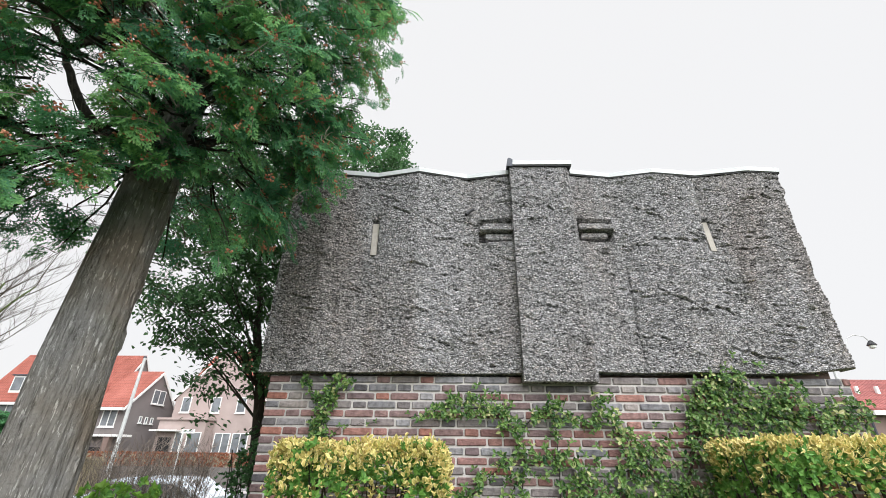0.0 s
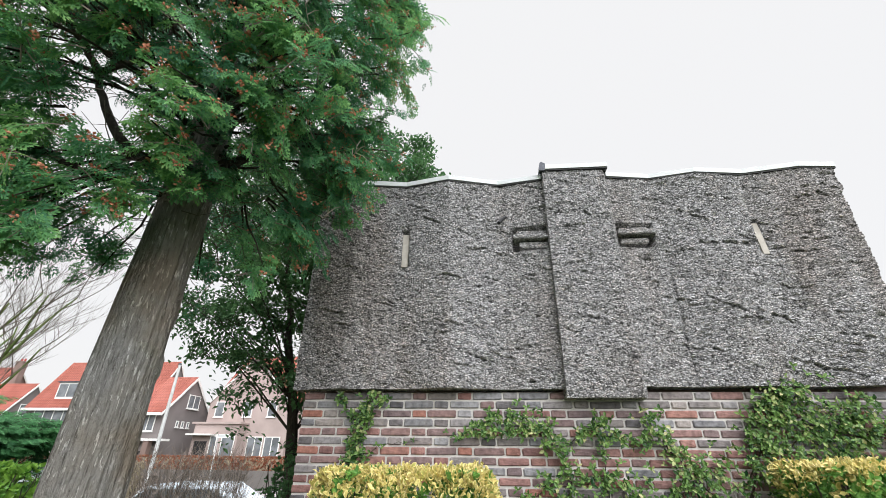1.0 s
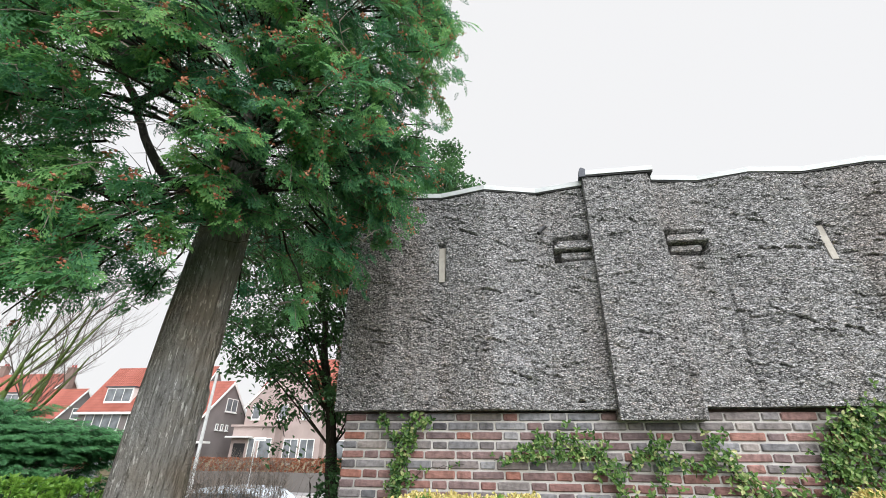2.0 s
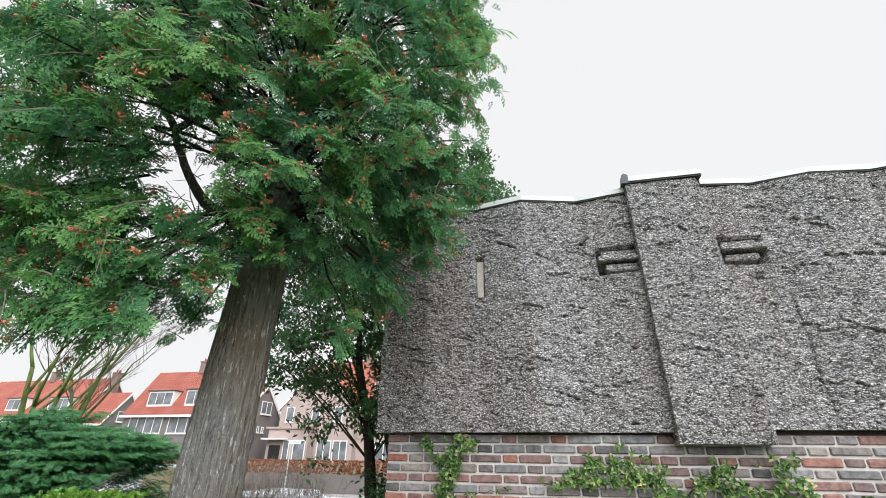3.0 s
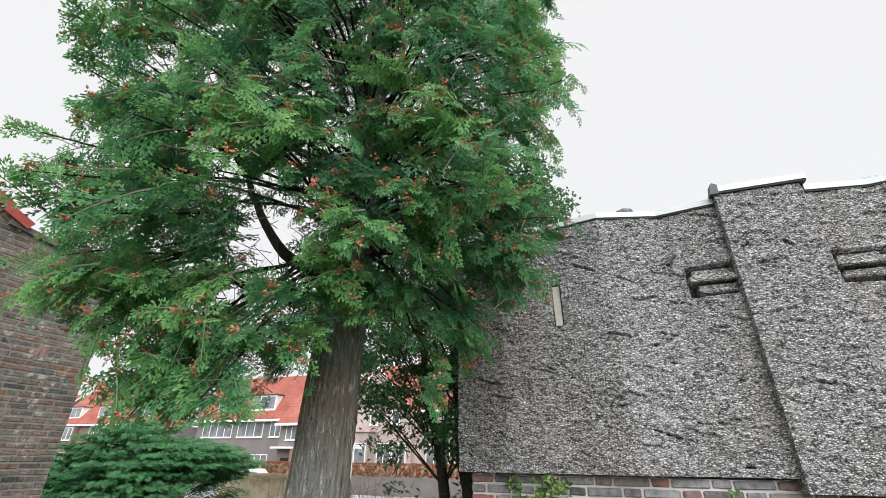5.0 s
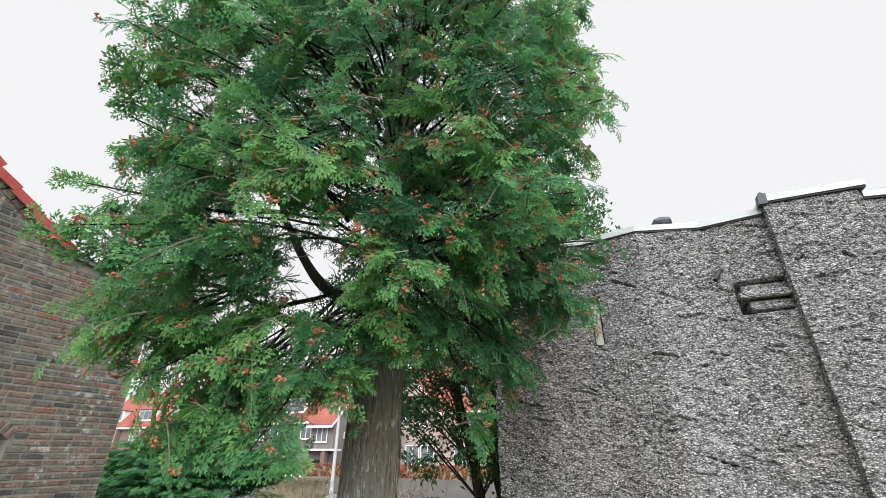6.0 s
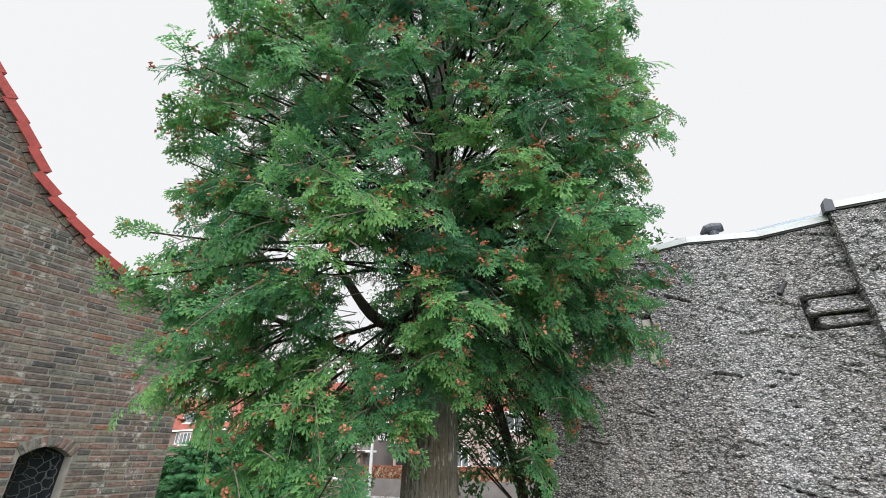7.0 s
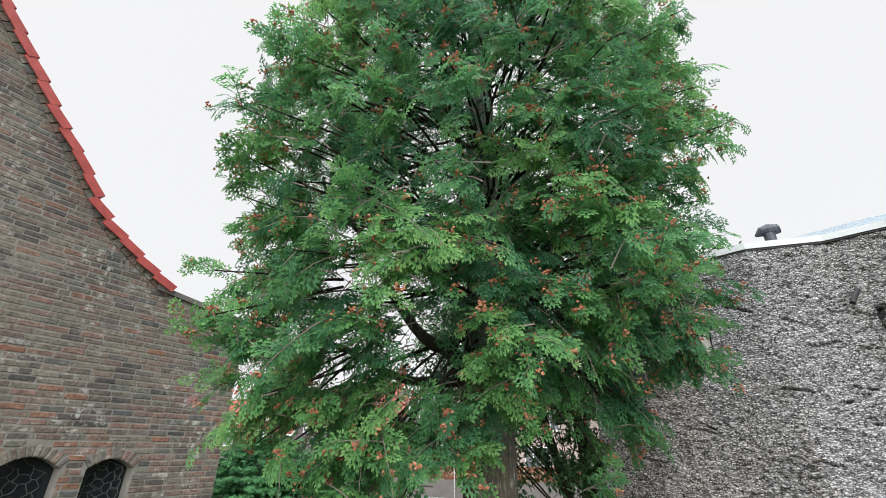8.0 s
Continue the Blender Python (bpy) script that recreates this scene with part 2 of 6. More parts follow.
GOLD = leaf_material("golden_margin", (0.54, 0.46, 0.14), (0.84, 0.71, 0.35), 7, 0.2, 0.5, tip=(0.93, 0.87, 0.60))
GOLD_HEART = leaf_material("golden_leaf_middle", (0.26, 0.32, 0.07), (0.66, 0.53, 0.19), 6, 0.2, 0.5)
HEDGE_GREEN = leaf_material("hedge_green", (0.05, 0.17, 0.035), (0.19, 0.38, 0.08), 6, 0.3, 0.4, tip=(0.5, 0.5, 0.2))
IVY = leaf_material("creeper_green", (0.012, 0.048, 0.016), (0.14, 0.25, 0.065), 9, 0.2, 0.26, tip=(0.52, 0.50, 0.26), mixed=(0.62, 0.5))
LAUREL = leaf_material("bright_leaf", (0.06, 0.16, 0.02), (0.20, 0.36, 0.06), 4, 0.3, 0.35)
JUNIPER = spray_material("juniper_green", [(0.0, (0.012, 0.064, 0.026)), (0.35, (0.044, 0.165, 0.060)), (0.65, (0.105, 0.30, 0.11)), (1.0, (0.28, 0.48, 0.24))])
BEECH = leaf_material("russet_beech", (0.18, 0.06, 0.035), (0.35, 0.155, 0.09), 2.0, 0.2)
BROWN_HEDGE = leaf_material("dry_hedge", (0.24, 0.205, 0.14), (0.40, 0.34, 0.24), 1.5, 0.1)
VERGE = plain("verge_tile_red", (0.37, 0.068, 0.06), 0.5, 0, 0.16, 9)
ROOF_ORANGE = roof_tile_material("pantile_orange", (0.235, 0.064, 0.044), (0.33, 0.105, 0.078))
ROOF_RED = roof_tile_material("pantile_red", (0.18, 0.05, 0.045), (0.25, 0.075, 0.065))
STUCCO_GREY = plain("stucco_grey_brown", (0.20, 0.178, 0.175), 0.9, 0, 0.12, 0.6)
STUCCO_PINK = plain("brick_pale_brown", (0.40, 0.325, 0.305), 0.9, 0, 0.12, 0.8)
BRICK_FAR = plain("far_brick", (0.23, 0.165, 0.145), 0.9, 0, 0.15, 0.8)
WHITE = plain("white_paint", (0.80, 0.80, 0.78), 0.45, 0, 0.04, 2)
POLE_METAL = plain("galvanised_pole", (0.55, 0.56, 0.56), 0.5, 0.2, 0.1, 3)
# pale tint paints in the sky mirrored by the panes
PANE = glass_material("far_pane", (0.22, 0.24, 0.26))
LEADED = glass_material("dark_leaded_glass", (0.02, 0.028, 0.035))
CAME = plain("lead_came", (0.12, 0.125, 0.13), 0.6, 0.3)
CAR_PAINT = plain("car_paint_pale_blue", (0.48, 0.54, 0.58), 0.25, 0.1, 0.04, 2, 0.5)
CAR_GREY = plain("car_paint_grey", (0.55, 0.58, 0.62), 0.3, 0.2, 0.04, 2, 0.5)
RUBBER = plain("tyre_rubber", (0.02, 0.02, 0.02), 0.85)
BLACK = plain("black_iron", (0.025, 0.025, 0.027), 0.6)
GROUND = ground_material()
ROAD = road_material("asphalt", (0.055, 0.055, 0.057))
PAVING = road_material("grey_paving", (0.20, 0.195, 0.19))
GARDEN_WALL = plain("garden_wall_grey", (0.15, 0.138, 0.13), 0.9, 0, 0.15, 1.2)


# ---------------------------------------------------------------- mesh helpers
class Geo:
    """Gathers quads and triangles, then makes one mesh of them."""

    def __init__(self):
        self.v, self.q, self.t, self.n = [], [], [], 0

    def add(self, verts, quads=None, tris=None):
        verts = np.asarray(verts, float).reshape(-1, 3)
        if quads is not None and len(quads):
            self.q.append(np.asarray(quads, int).reshape(-1, 4) + self.n)
        if tris is not None and len(tris):
            self.t.append(np.asarray(tris, int).reshape(-1, 3) + self.n)
        self.v.append(verts)
        self.n += len(verts)
        return self

    def mesh(self, name, mat, smooth=False):
        me = bpy.data.meshes.new(name)
        v = np.concatenate(self.v) if self.v else np.zeros((0, 3))
        q = np.concatenate(self.q) if self.q else np.zeros((0, 4), int)
        t = np.concatenate(self.t) if self.t else np.zeros((0, 3), int)
        me.vertices.add(len(v))
        me.vertices.foreach_set("co", v.ravel())
        me.loops.add(q.size + t.size)
        me.loops.foreach_set("vertex_index", np.concatenate([q.ravel(), t.ravel()]).astype(np.int32))
        me.polygons.add(len(q) + len(t))
        me.polygons.foreach_set("loop_start", np.concatenate([np.arange(len(q)) * 4, q.size + np.arange(len(t)) * 3]).astype(np.int32))
        me.update(calc_edges=True)
        me.validate()
        me.materials.append(mat)
        me.polygons.foreach_set("use_smooth", np.full(len(me.polygons), bool(smooth)))
        return me


def link(name, me, parent=None, label="", m=None):
    ob = new(name, me)
    ob.parent = parent
    if parent is not None and parent.type == "EMPTY":
        ob.matrix_parent_inverse = Matrix.Translation(-parent.location)
    if m is not None:
        ob.matrix_basis = m
    if label:
        ob["label"] = label
    return ob


def part(name, geo, mat, parent, label="", smooth=False, kind=""):
    """ONE mesh object under a thing or under a part."""
    ob = link(name, geo.mesh(name, mat, smooth), parent, label)
    if kind:
        ob["kind"] = kind
    return ob


def thing(name, at, label, category, group="", kind=""):
    """The Empty at a thing's base that carries its parts."""
    ob = new(name)
    ob.empty_display_size = 0.1
    ob.location = at
    return tagged(ob, label, category, group, kind)


BOX_Q = [(0, 3, 2, 1), (4, 5, 6, 7), (0, 1, 5, 4), (1, 2, 6, 5), (2, 3, 7, 6), (3, 0, 4, 7)]


def box(g, lo, hi, bevel=0.0):
    """A box with its edges cut back by bevel."""
    (x0, y0, z0), (x1, y1, z1) = lo, hi
    if not bevel:
        return g.add([(x0, y0, z0), (x1, y0, z0), (x1, y1, z0), (x0, y1, z0), (x0, y0, z1), (x1, y0, z1), (x1, y1, z1), (x0, y1, z1)], BOX_Q)
    bm = bmesh.new()
    bmesh.ops.create_cube(bm, size=1.0)
    for v in bm.verts:
        v.co = Vector(((x0 + x1) / 2 + v.co.x * (x1 - x0), (y0 + y1) / 2 + v.co.y * (y1 - y0), (z0 + z1) / 2 + v.co.z * (z1 - z0)))
    bmesh.ops.bevel(bm, geom=list(bm.edges), offset=bevel, segments=2, affect="EDGES")
    return add_bm(g, bm)


def add_bm(g, bm):
    bmesh.ops.triangulate(bm, faces=[f for f in bm.faces if len(f.verts) > 4])
    bm.verts.index_update()
    vs = [tuple(v.co) for v in bm.verts]
    g.add(vs, [[v.index for v in f.verts] for f in bm.faces if len(f.verts) == 4], [[v.index for v in f.verts] for f in bm.faces if len(f.verts) == 3])
    bm.free()
    return g


def tube(g, path, radii, sides=6, cap=True):
    """A round rod along a path."""
    p = np.asarray(path, float)
    n = len(p)
    r = np.broadcast_to(np.asarray(radii, float), (n,))
    d = np.gradient(p, axis=0)
    d /= np.linalg.norm(d, axis=1)[:, None] + 1e-12
    ref = np.array([0, 0, 1.0]) if abs(d[:, 2]).mean() < 0.8 else np.array([1.0, 0, 0])
    a = np.cross(d, ref)
    a /= np.linalg.norm(a, axis=1)[:, None] + 1e-12
    b = np.cross(d, a)
    ang = np.arange(sides) * 2 * math.pi / sides
    v = p[:, None] + r[:, None, None] * (np.cos(ang)[None, :, None] * a[:, None] + np.sin(ang)[None, :, None] * b[:, None])
    i = np.arange(n - 1)[:, None] * sides
    j = np.arange(sides)[None]
    k = (j + 1) % sides
    quads = np.stack([i + j, i + sides + j, i + sides + k, i + k], -1).reshape(-1, 4)
    tris = []
    v = v.reshape(-1, 3)
    if cap:
        v = np.concatenate([v, p[:1], p[-1:]])
        base = n * sides
        tris = [(base, q, (q + 1) % sides) for q in range(sides)] + [(base + 1, (n - 1) * sides + (q + 1) % sides, (n - 1) * sides + q) for q in range(sides)]
    return g.add(v, quads, tris)


def prism(g, outline, axis, lo, hi):
    """An outline pushed along an axis ('x', 'y' or 'z'); the outline's pairs are the other two axes in order."""
    bm = bmesh.new()
    k = "xyz".index(axis)

    def at(p, w):
        c = list(p)
        c.insert(k, w)
        return bm.verts.new(c)
    a, b = [at(p, lo) for p in outline], [at(p, hi) for p in outline]
    bm.faces.new(a)
    bm.faces.new(list(reversed(b)))
    for i in range(len(a)):
        j = (i + 1) % len(a)
        bm.faces.new((a[j], a[i], b[i], b[j]))
    bmesh.ops.recalc_face_normals(bm, faces=list(bm.faces))
    bmesh.ops.triangulate(bm, faces=[f for f in bm.faces if len(f.verts) > 4])
    return add_bm(g, bm)


def turn_frames(fwd, up):
    """Row-wise frames: side, forward, normal."""
    f = fwd / (np.linalg.norm(fwd, axis=1)[:, None] + 1e-9)
    s = np.cross(f, up)
    s /= np.linalg.norm(s, axis=1)[:, None] + 1e-9
    return np.stack([s, f, np.cross(s, f)], axis=1)


def scatter(g, template, at, fwd, up, size):
    """Puts copies of a (verts, quads) template at many places."""
    tv, tq = template
    at, fwd, up, size = (np.asarray(q, float) for q in (at, fwd, up, size))
    fr = turn_frames(fwd, up)
    v = np.einsum("kc,ncd->nkd", tv, fr) * size[:, None, None] + at[:, None]
    q = (tq[None] + (np.arange(len(at)) * len(tv))[:, None, None]).reshape(-1, 4)
    return g.add(v.reshape(-1, 3), q)


def leaf_rosette(rng, count=6, wide=0.5, lift=0.6, fine=True):
    """Oval leaves round a shoot tip; each is folded along its middle."""
    v, q = [], []
    for i in range(count):
        a = i * 2.4 + rng.uniform(-0.3, 0.3)
        up = lift * rng.uniform(0.5, 1.2)
        d = np.array([math.cos(a), math.sin(a), up])
        d /= np.linalg.norm(d)
        s = np.array([-math.sin(a), math.cos(a), 0]) * wide * 0.5
        nrm = np.cross(d, s)
        n = len(v)
        ln = rng.uniform(0.75, 1.1)
        rows = ((0.06, 0.35), (0.35, 0.95), (0.75, 0.9), (1.0, 0.4)) if fine else ((0.05, 0.4), (0.5, 1.0), (1.0, 0.3))
        for u, w in rows:
            for side in (-1, 0, 1):
                p = d * u * ln + s * side * w - nrm * (0.35 * (side == 0)) + np.array([0, 0, -0.25 * u * u])
                v.append(tuple(p))
        for r in range(len(rows) - 1):
            for c in range(2):
                k = n + r * 3 + c
                q.append((k, k + 1, k + 4, k + 3))
    return np.array(v), np.array(q)


def single_leaf():
    v = np.array([(0, 0, 0), (0.28, 0.45, 0.06), (0, 1, -0.08), (-0.28, 0.45, 0.06), (0, 0.45, -0.03)])
    return v, np.array([(0, 1, 2, 4), (0, 4, 2, 3)])


def unit(v):
    return v / (np.linalg.norm(v) + 1e-9)


# ---------------------------------------------------------------- ground and street
def ground_height(y):
    return -0.3 * min(1.0, max(0.0, (y - 6.5) / 4.0))


def build_ground():
    g = Geo()
    xs = [-1500, -120, -60, -30, -15, -8, -4, 0, 4, 8, 15, 30, 60, 120, 1500]
    ys = [-1500, -60, -20, -5, 0, 3, 6.5, 7.5, 8.5, 9.5, 10.5, 15, 20, 40, 80, 200, 1500]
    v = [(x, y, ground_height(y)) for y in ys for x in xs]
    n = len(xs)
    g.add(v, [(r * n + c, r * n + c + 1, (r + 1) * n + c + 1, (r + 1) * n + c) for r in range(len(ys) - 1) for c in range(n - 1)])
    ob = link("ground", g.mesh("ground", GROUND))
    tagged(ob, "grass and bare garden soil sloping down to the street", "ground", kind="structure")
    road = Geo()
    box(road, (-140, 22.5, -0.5), (140, 29.0, -0.295))
    tagged(link("road", road.mesh("road", ROAD)), "dark grey asphalt street in front of the houses", "road", kind="structure")
    pave = Geo()
    box(pave, (-140, 29.12, -0.5), (140, 31.8, -0.19), 0.01)
    tagged(link("pavement", pave.mesh("pavement", PAVING)), "grey paved footway along the garden walls", "pavement", kind="structure")
    kerb = Geo()
    box(kerb, (-140, 29.0, -0.5), (140, 29.118, -0.18), 0.01)
    tagged(link("kerb", kerb.mesh("kerb", MORTAR)), "pale concrete kerb beside the asphalt street", "kerb", kind="structure")


build_ground()

# ---------------------------------------------------------------- bricks
BRICK_MESHES = {}


def brick_mesh(length, height, depth, variant, mat):
    """A worn brick: front at y = 0, body behind it, corners knocked back."""
    key = (round(length, 3), round(height, 3), variant, mat.name)
    if key not in BRICK_MESHES:
        BRICK_MESHES[key] = brick_geo(length, height, depth, variant).mesh("brick", mat)
    return BRICK_MESHES[key]


def brick_geo(length, height, depth, variant, g=None, m=None):
    rng = random.Random(variant * 7 + int(length * 1000))
    h, k, b = length / 2, height / 2, 0.006
    cuts = [(rng.uniform(0.003, 0.010), rng.uniform(0.003, 0.008)) for _ in range(4)]
    wob = [(rng.uniform(-0.002, 0.002), rng.uniform(-0.002, 0.002)) for _ in range(8)]
    outline = []
    for (sx, sz), (cx, cz), flip in zip(((-1, -1), (1, -1), (1, 1), (-1, 1)), cuts, (True, False, True, False)):
        ends = [(sx * h, sz * (k - cz)), (sx * (h - cx), sz * k)]
        outline += ends if flip else ends[::-1]
    ring = []
    for y, inset in ((depth, 0), (b, 0), (0.0, b)):
        for (x, z), (wx, wz) in zip(outline, wob):
            ring.append((x * (1 - inset / h) + wx, y + (rng.uniform(-0.0015, 0.0015) if y < 0.01 else 0), z * (1 - inset / k) + wz))
    quads = [(23, 16, 17, 18), (22, 23, 18, 19), (21, 22, 19, 20)]
    for r in (0, 8):
        for i in range(8):
            j = (i + 1) % 8
            quads.append((r + i, r + j, r + 8 + j, r + 8 + i))
    g = g or Geo()
    if m is not None:
        ring = [tuple(m @ Vector(p)) for p in ring]
    return g.add(ring, quads)


def lay_bricks(rows, to_world, pick_part, parent, pick_mat, rng, depth=0.05):
    """rows: lists of (u, v, length, height). The bricks that pick_part chooses are parts, the rest is one joined part for each material."""
    rest = {}
    for r, row in enumerate(rows):
        for u, v, length, height in row:
            mat = pick_mat(r)
            variant = rng.randrange(4)
            m = to_world(u, v) @ pose(0, rng.uniform(-0.003, 0.002), 0, rng.uniform(-0.4, 0.4), rng.uniform(-0.4, 0.4), rng.uniform(-0.5, 0.5))
            if pick_part(u, v):
                link("brick", brick_mesh(length, height, depth, variant, mat), parent, "", m)
            else:
                brick_geo(length, height, depth, variant, rest.setdefault(mat.name, (Geo(), mat))[0], m)
    for g, mat in rest.values():
        part("brickwork", g, mat, parent, kind="stuff")


# ---------------------------------------------------------------- the small building: brick base, washed-concrete panels
FRONT = 3.14
LATER = []
FOLDS = [(-1.41, 3.10), (-1.02, 3.02), (-0.61, 3.085), (-0.21, 3.0), (0.235, 3.125), (0.62, 3.065), (1.19, 3.07), (1.58, 3.13), (1.95, 3.06), (2.37, 3.12), (2.80, 3.05), (3.11, 3.08)]
SLOTS = [(-0.625, -0.56, 3.40, 3.755, 0.0), (2.308, 2.368, 3.44, 3.765, 0.0)]


def fold(x):
    for (xa, ya), (xb, yb) in zip(FOLDS, FOLDS[1:]):
        if x <= xb:
            return ya + (yb - ya) * (x - xa) / (xb - xa)
    return FOLDS[-1][1]


# the plain cracks of the face: middle, half length and fall
CRACKS = [(-0.18, 3.286, 0.12, -0.11), (0.14, 3.277, 0.067, -0.16), (0.03, 2.63, 0.136, -0.26), (0.39, 2.454, 0.05, -0.25), (0.88, 2.914, 0.113, -0.23), (-0.29, 3.795, 0.255, -0.43),
          (1.17, 3.296, 0.05, -0.3), (0.97, 3.829, 0.035, -0.73), (1.02, 3.671, 0.03, -0.63), (1.27, 3.856, 0.05, -0.13), (0.13, 3.085, 0.06, -0.13)]
CRACKS_FAR = [(2.11, 3.973, 0.197, -0.08), (2.83, 3.962, 0.074, -0.10), (1.88, 3.785, 0.104, -0.63), (2.04, 3.532, 0.202, -0.04), (2.61, 3.438, 0.099, -0.02), (1.67, 3.493, 0.137, 0.04),
              (2.26, 2.921, 0.147, -0.38), (2.69, 2.766, 0.167, -0.21), (1.98, 2.979, 0.24, -0.53), (2.46, 2.547, 0.218, -0.3)]


def wander(x, z, seed, octaves=3):
    """Smooth noise over arrays, about -1 to 1: sums of turned waves."""
    rng = random.Random(seed)
    total = np.zeros_like(x)
    for k in range(octaves * 4):
        f = 1.9 ** (k // 4)
        a, ph = rng.uniform(0, math.pi), rng.uniform(0, 6.28)
        total += np.sin((x * math.cos(a) + z * math.sin(a)) * f * rng.uniform(0.7, 1.3) + ph + 1.3 * np.sin((z * math.cos(a) - x * math.sin(a)) * f * 0.8 + ph * 1.7)) / f
    return total / 3.2


def chips(x, z, seed, wide=0.022, high=0.0125):
    """Flat chips in a jittered bond: for each place the chip's random numbers, the way from its middle, and how near its edge is."""
    u, w = x / wide, z / high
    u = u + 0.35 * wander(x * 30, z * 60, seed + 5)
    w = w + 0.55 * wander(x * 22, z * 30, seed + 6)
    iu, iw = np.floor(u), np.floor(w)

    def rnd(a, b, k):
        return (np.sin(a * 12.9898 + b * 78.233 + k * 37.719 + seed) * 43758.5453) % 1.0
    near, second = np.full(x.shape, 9.0), np.full(x.shape, 9.0)
    best = [np.zeros_like(x) for _ in range(5)]
    for du in (-1, 0, 1):
        for dw in (-1, 0, 1):
            a, b = iu + du, iw + dw
            px, pw = a + 0.15 + 0.7 * rnd(a, b, 1), b + 0.15 + 0.7 * rnd(a, b, 2)
            d = np.hypot(u - px, w - pw)
            closer = d < near
            second = np.where(closer, near, np.minimum(second, d))
            near = np.where(closer, d, near)
            for q, val in zip(best, (rnd(a, b, 3), rnd(a, b, 4), rnd(a, b, 5), u - px, w - pw)):
                q[closer] = val[closer]
    return best, second - near


def rough_face(name, x0, x1, z0, z1, front, parent, label, cracks=(), step=0.006, thick=0.14, ragged=0.0, holes=(), niche=None, lift=None, seams=()):
    """A washed-concrete slab whose face is modelled chip by chip; the tone of each chip is stored."""
    nx, nz = int((x1 - x0) / step) + 1, int((z1 - z0) / step) + 1
    xs = np.linspace(x0, x1, nx)
    x, z = np.meshgrid(xs, np.linspace(z0, z1, nz))
    if lift:
        z = z + np.clip((x - lift[0]) / 0.3, 0, 1) * lift[1] * np.clip(1 - (z - z0) / 0.3, 0, 1)
    base = np.array([front(q) for q in xs])[None] + np.zeros_like(x)
    seed = int(x0 * 10) + 40
    rng = random.Random(seed)
    (r1, r2, r3, du, dw), edge = chips(x, z, seed)
    y = base - (0.014 * r1 + 0.007 * (r2 - 0.5) * du + 0.009 * (r3 - 0.35) * dw) * np.clip(edge * 3.5, 0, 1)
    y += 0.006 * wander(x * 5, z * 11, seed + 1) + 0.005 * wander(x * 16, z * 30, seed + 2)
    # cracks, each a ragged furrow under an overhanging lip
    strokes = [(*q, rng.uniform(0.006, 0.010), 0.085) for q in cracks]
    strokes += [(rng.uniform(x0 + 0.05, x1 - 0.05), z1 - 0.05 - (z1 - z0 - 0.15) * rng.random() ** 1.5, rng.uniform(0.03, 0.13), rng.uniform(-0.4, 0.1), rng.uniform(0.003, 0.0065), 0.045) for _ in range(int((x1 - x0) * (z1 - z0) * 22))]
    for cx, cz, half, slope, wide, deep in strokes:
        i0, i1 = np.searchsorted(xs, (cx - half, cx + half))
        if i1 - i0 < 2:
            continue
        sx, sz = x[:, i0:i1], z[:, i0:i1]
        off = sz - cz - slope * (sx - cx) - 0.010 * wander(sx * 34, sz * 4 + cz * 9, seed + 3, 2) - 0.006 * wander(sx * 130, sz * 20, seed + 7, 2)
        open_by = np.clip(0.5 + 1.1 * wander(sx * 55, sz * 0 + cz * 50, seed + 4, 3), 0.0, 1.2)
        cut = deep * np.clip(1 - np.abs(off) / (wide * (1.15 - ((sx - cx) / half) ** 2)), 0, 1) * open_by
        y[:, i0:i1] = y[:, i0:i1] + cut - 0.008 * np.exp(-((off - 0.018) / 0.010) ** 2) * open_by
    # upright joints along some of the folds
    for sx0, za, zb in seams:
        off = x - sx0 - 0.012 * wander(x * 2, z * 9, seed + 8) - 0.004 * wander(x * 9, z * 60, seed + 9)
        y += 0.03 * np.clip(1 - np.abs(off) / 0.008, 0, 1) * np.clip((zb - z) / 0.1, 0, 1) * np.clip((z - za) / 0.1, 0, 1)
    if ragged:
        last = 26
        fade = np.clip(1 - (nx - 1 - np.arange(nx)) / last, 0, 1)[None]
        x = x + ragged * (wander(z * 9, z * 3, seed + 10) + 0.5 * wander(z * 34, z * 9, seed + 11)) * fade
        y = y + 0.05 * np.clip(1 - (nx - 1 - np.arange(nx)) / 6.0, 0, 1)[None]
    for ha, hb, hz0, hz1, lean in holes:
        off = lean * (z - hz0) / (hz1 - hz0)
        inside = (x >= ha - off + lean) & (x <= hb - off + lean) & (z >= hz0) & (z <= hz1)
        y = np.where(inside, base + 0.04 + 0.12 * (z - hz0) / (hz1 - hz0), y)
    if niche:
        inside = (x > niche[0]) & (x < niche[1]) & (z > niche[2]) & (z < niche[3])
        y = np.where(inside, base + 0.17, y)
    v = np.stack([x, y, z], -1)
    g = Geo()
    idx = np.arange(nx * nz).reshape(nz, nx)
    face = np.stack([idx[:-1, :-1], idx[:-1, 1:], idx[1:, 1:], idx[1:, :-1]], -1).reshape(-1, 4)
    rim = np.concatenate([idx[0], idx[1:, -1], idx[-1, -2::-1], idx[-2:0:-1, 0]])
    g.add(v.reshape(-1, 3), face)
    outer = v.reshape(-1, 3)[rim]
    inner = outer.copy()
    inner[:, 1] = np.minimum(inner[:, 1] + thick, 3.30)
    m = len(rim)
    ids = np.arange(m)
    nxt = (ids + 1) % m
    g.add(np.concatenate([outer, inner]), np.stack([ids, ids + m, nxt + m, nxt], -1))
    me = g.mesh(name, AGG, True)
    tone = r2.ravel()
    at = me.attributes.new("stone_tone", "FLOAT", "POINT")
    at.data.foreach_set("value", np.concatenate([tone, tone[rim], tone[rim]]).astype(np.float32))
    return link(name, me, parent, label)


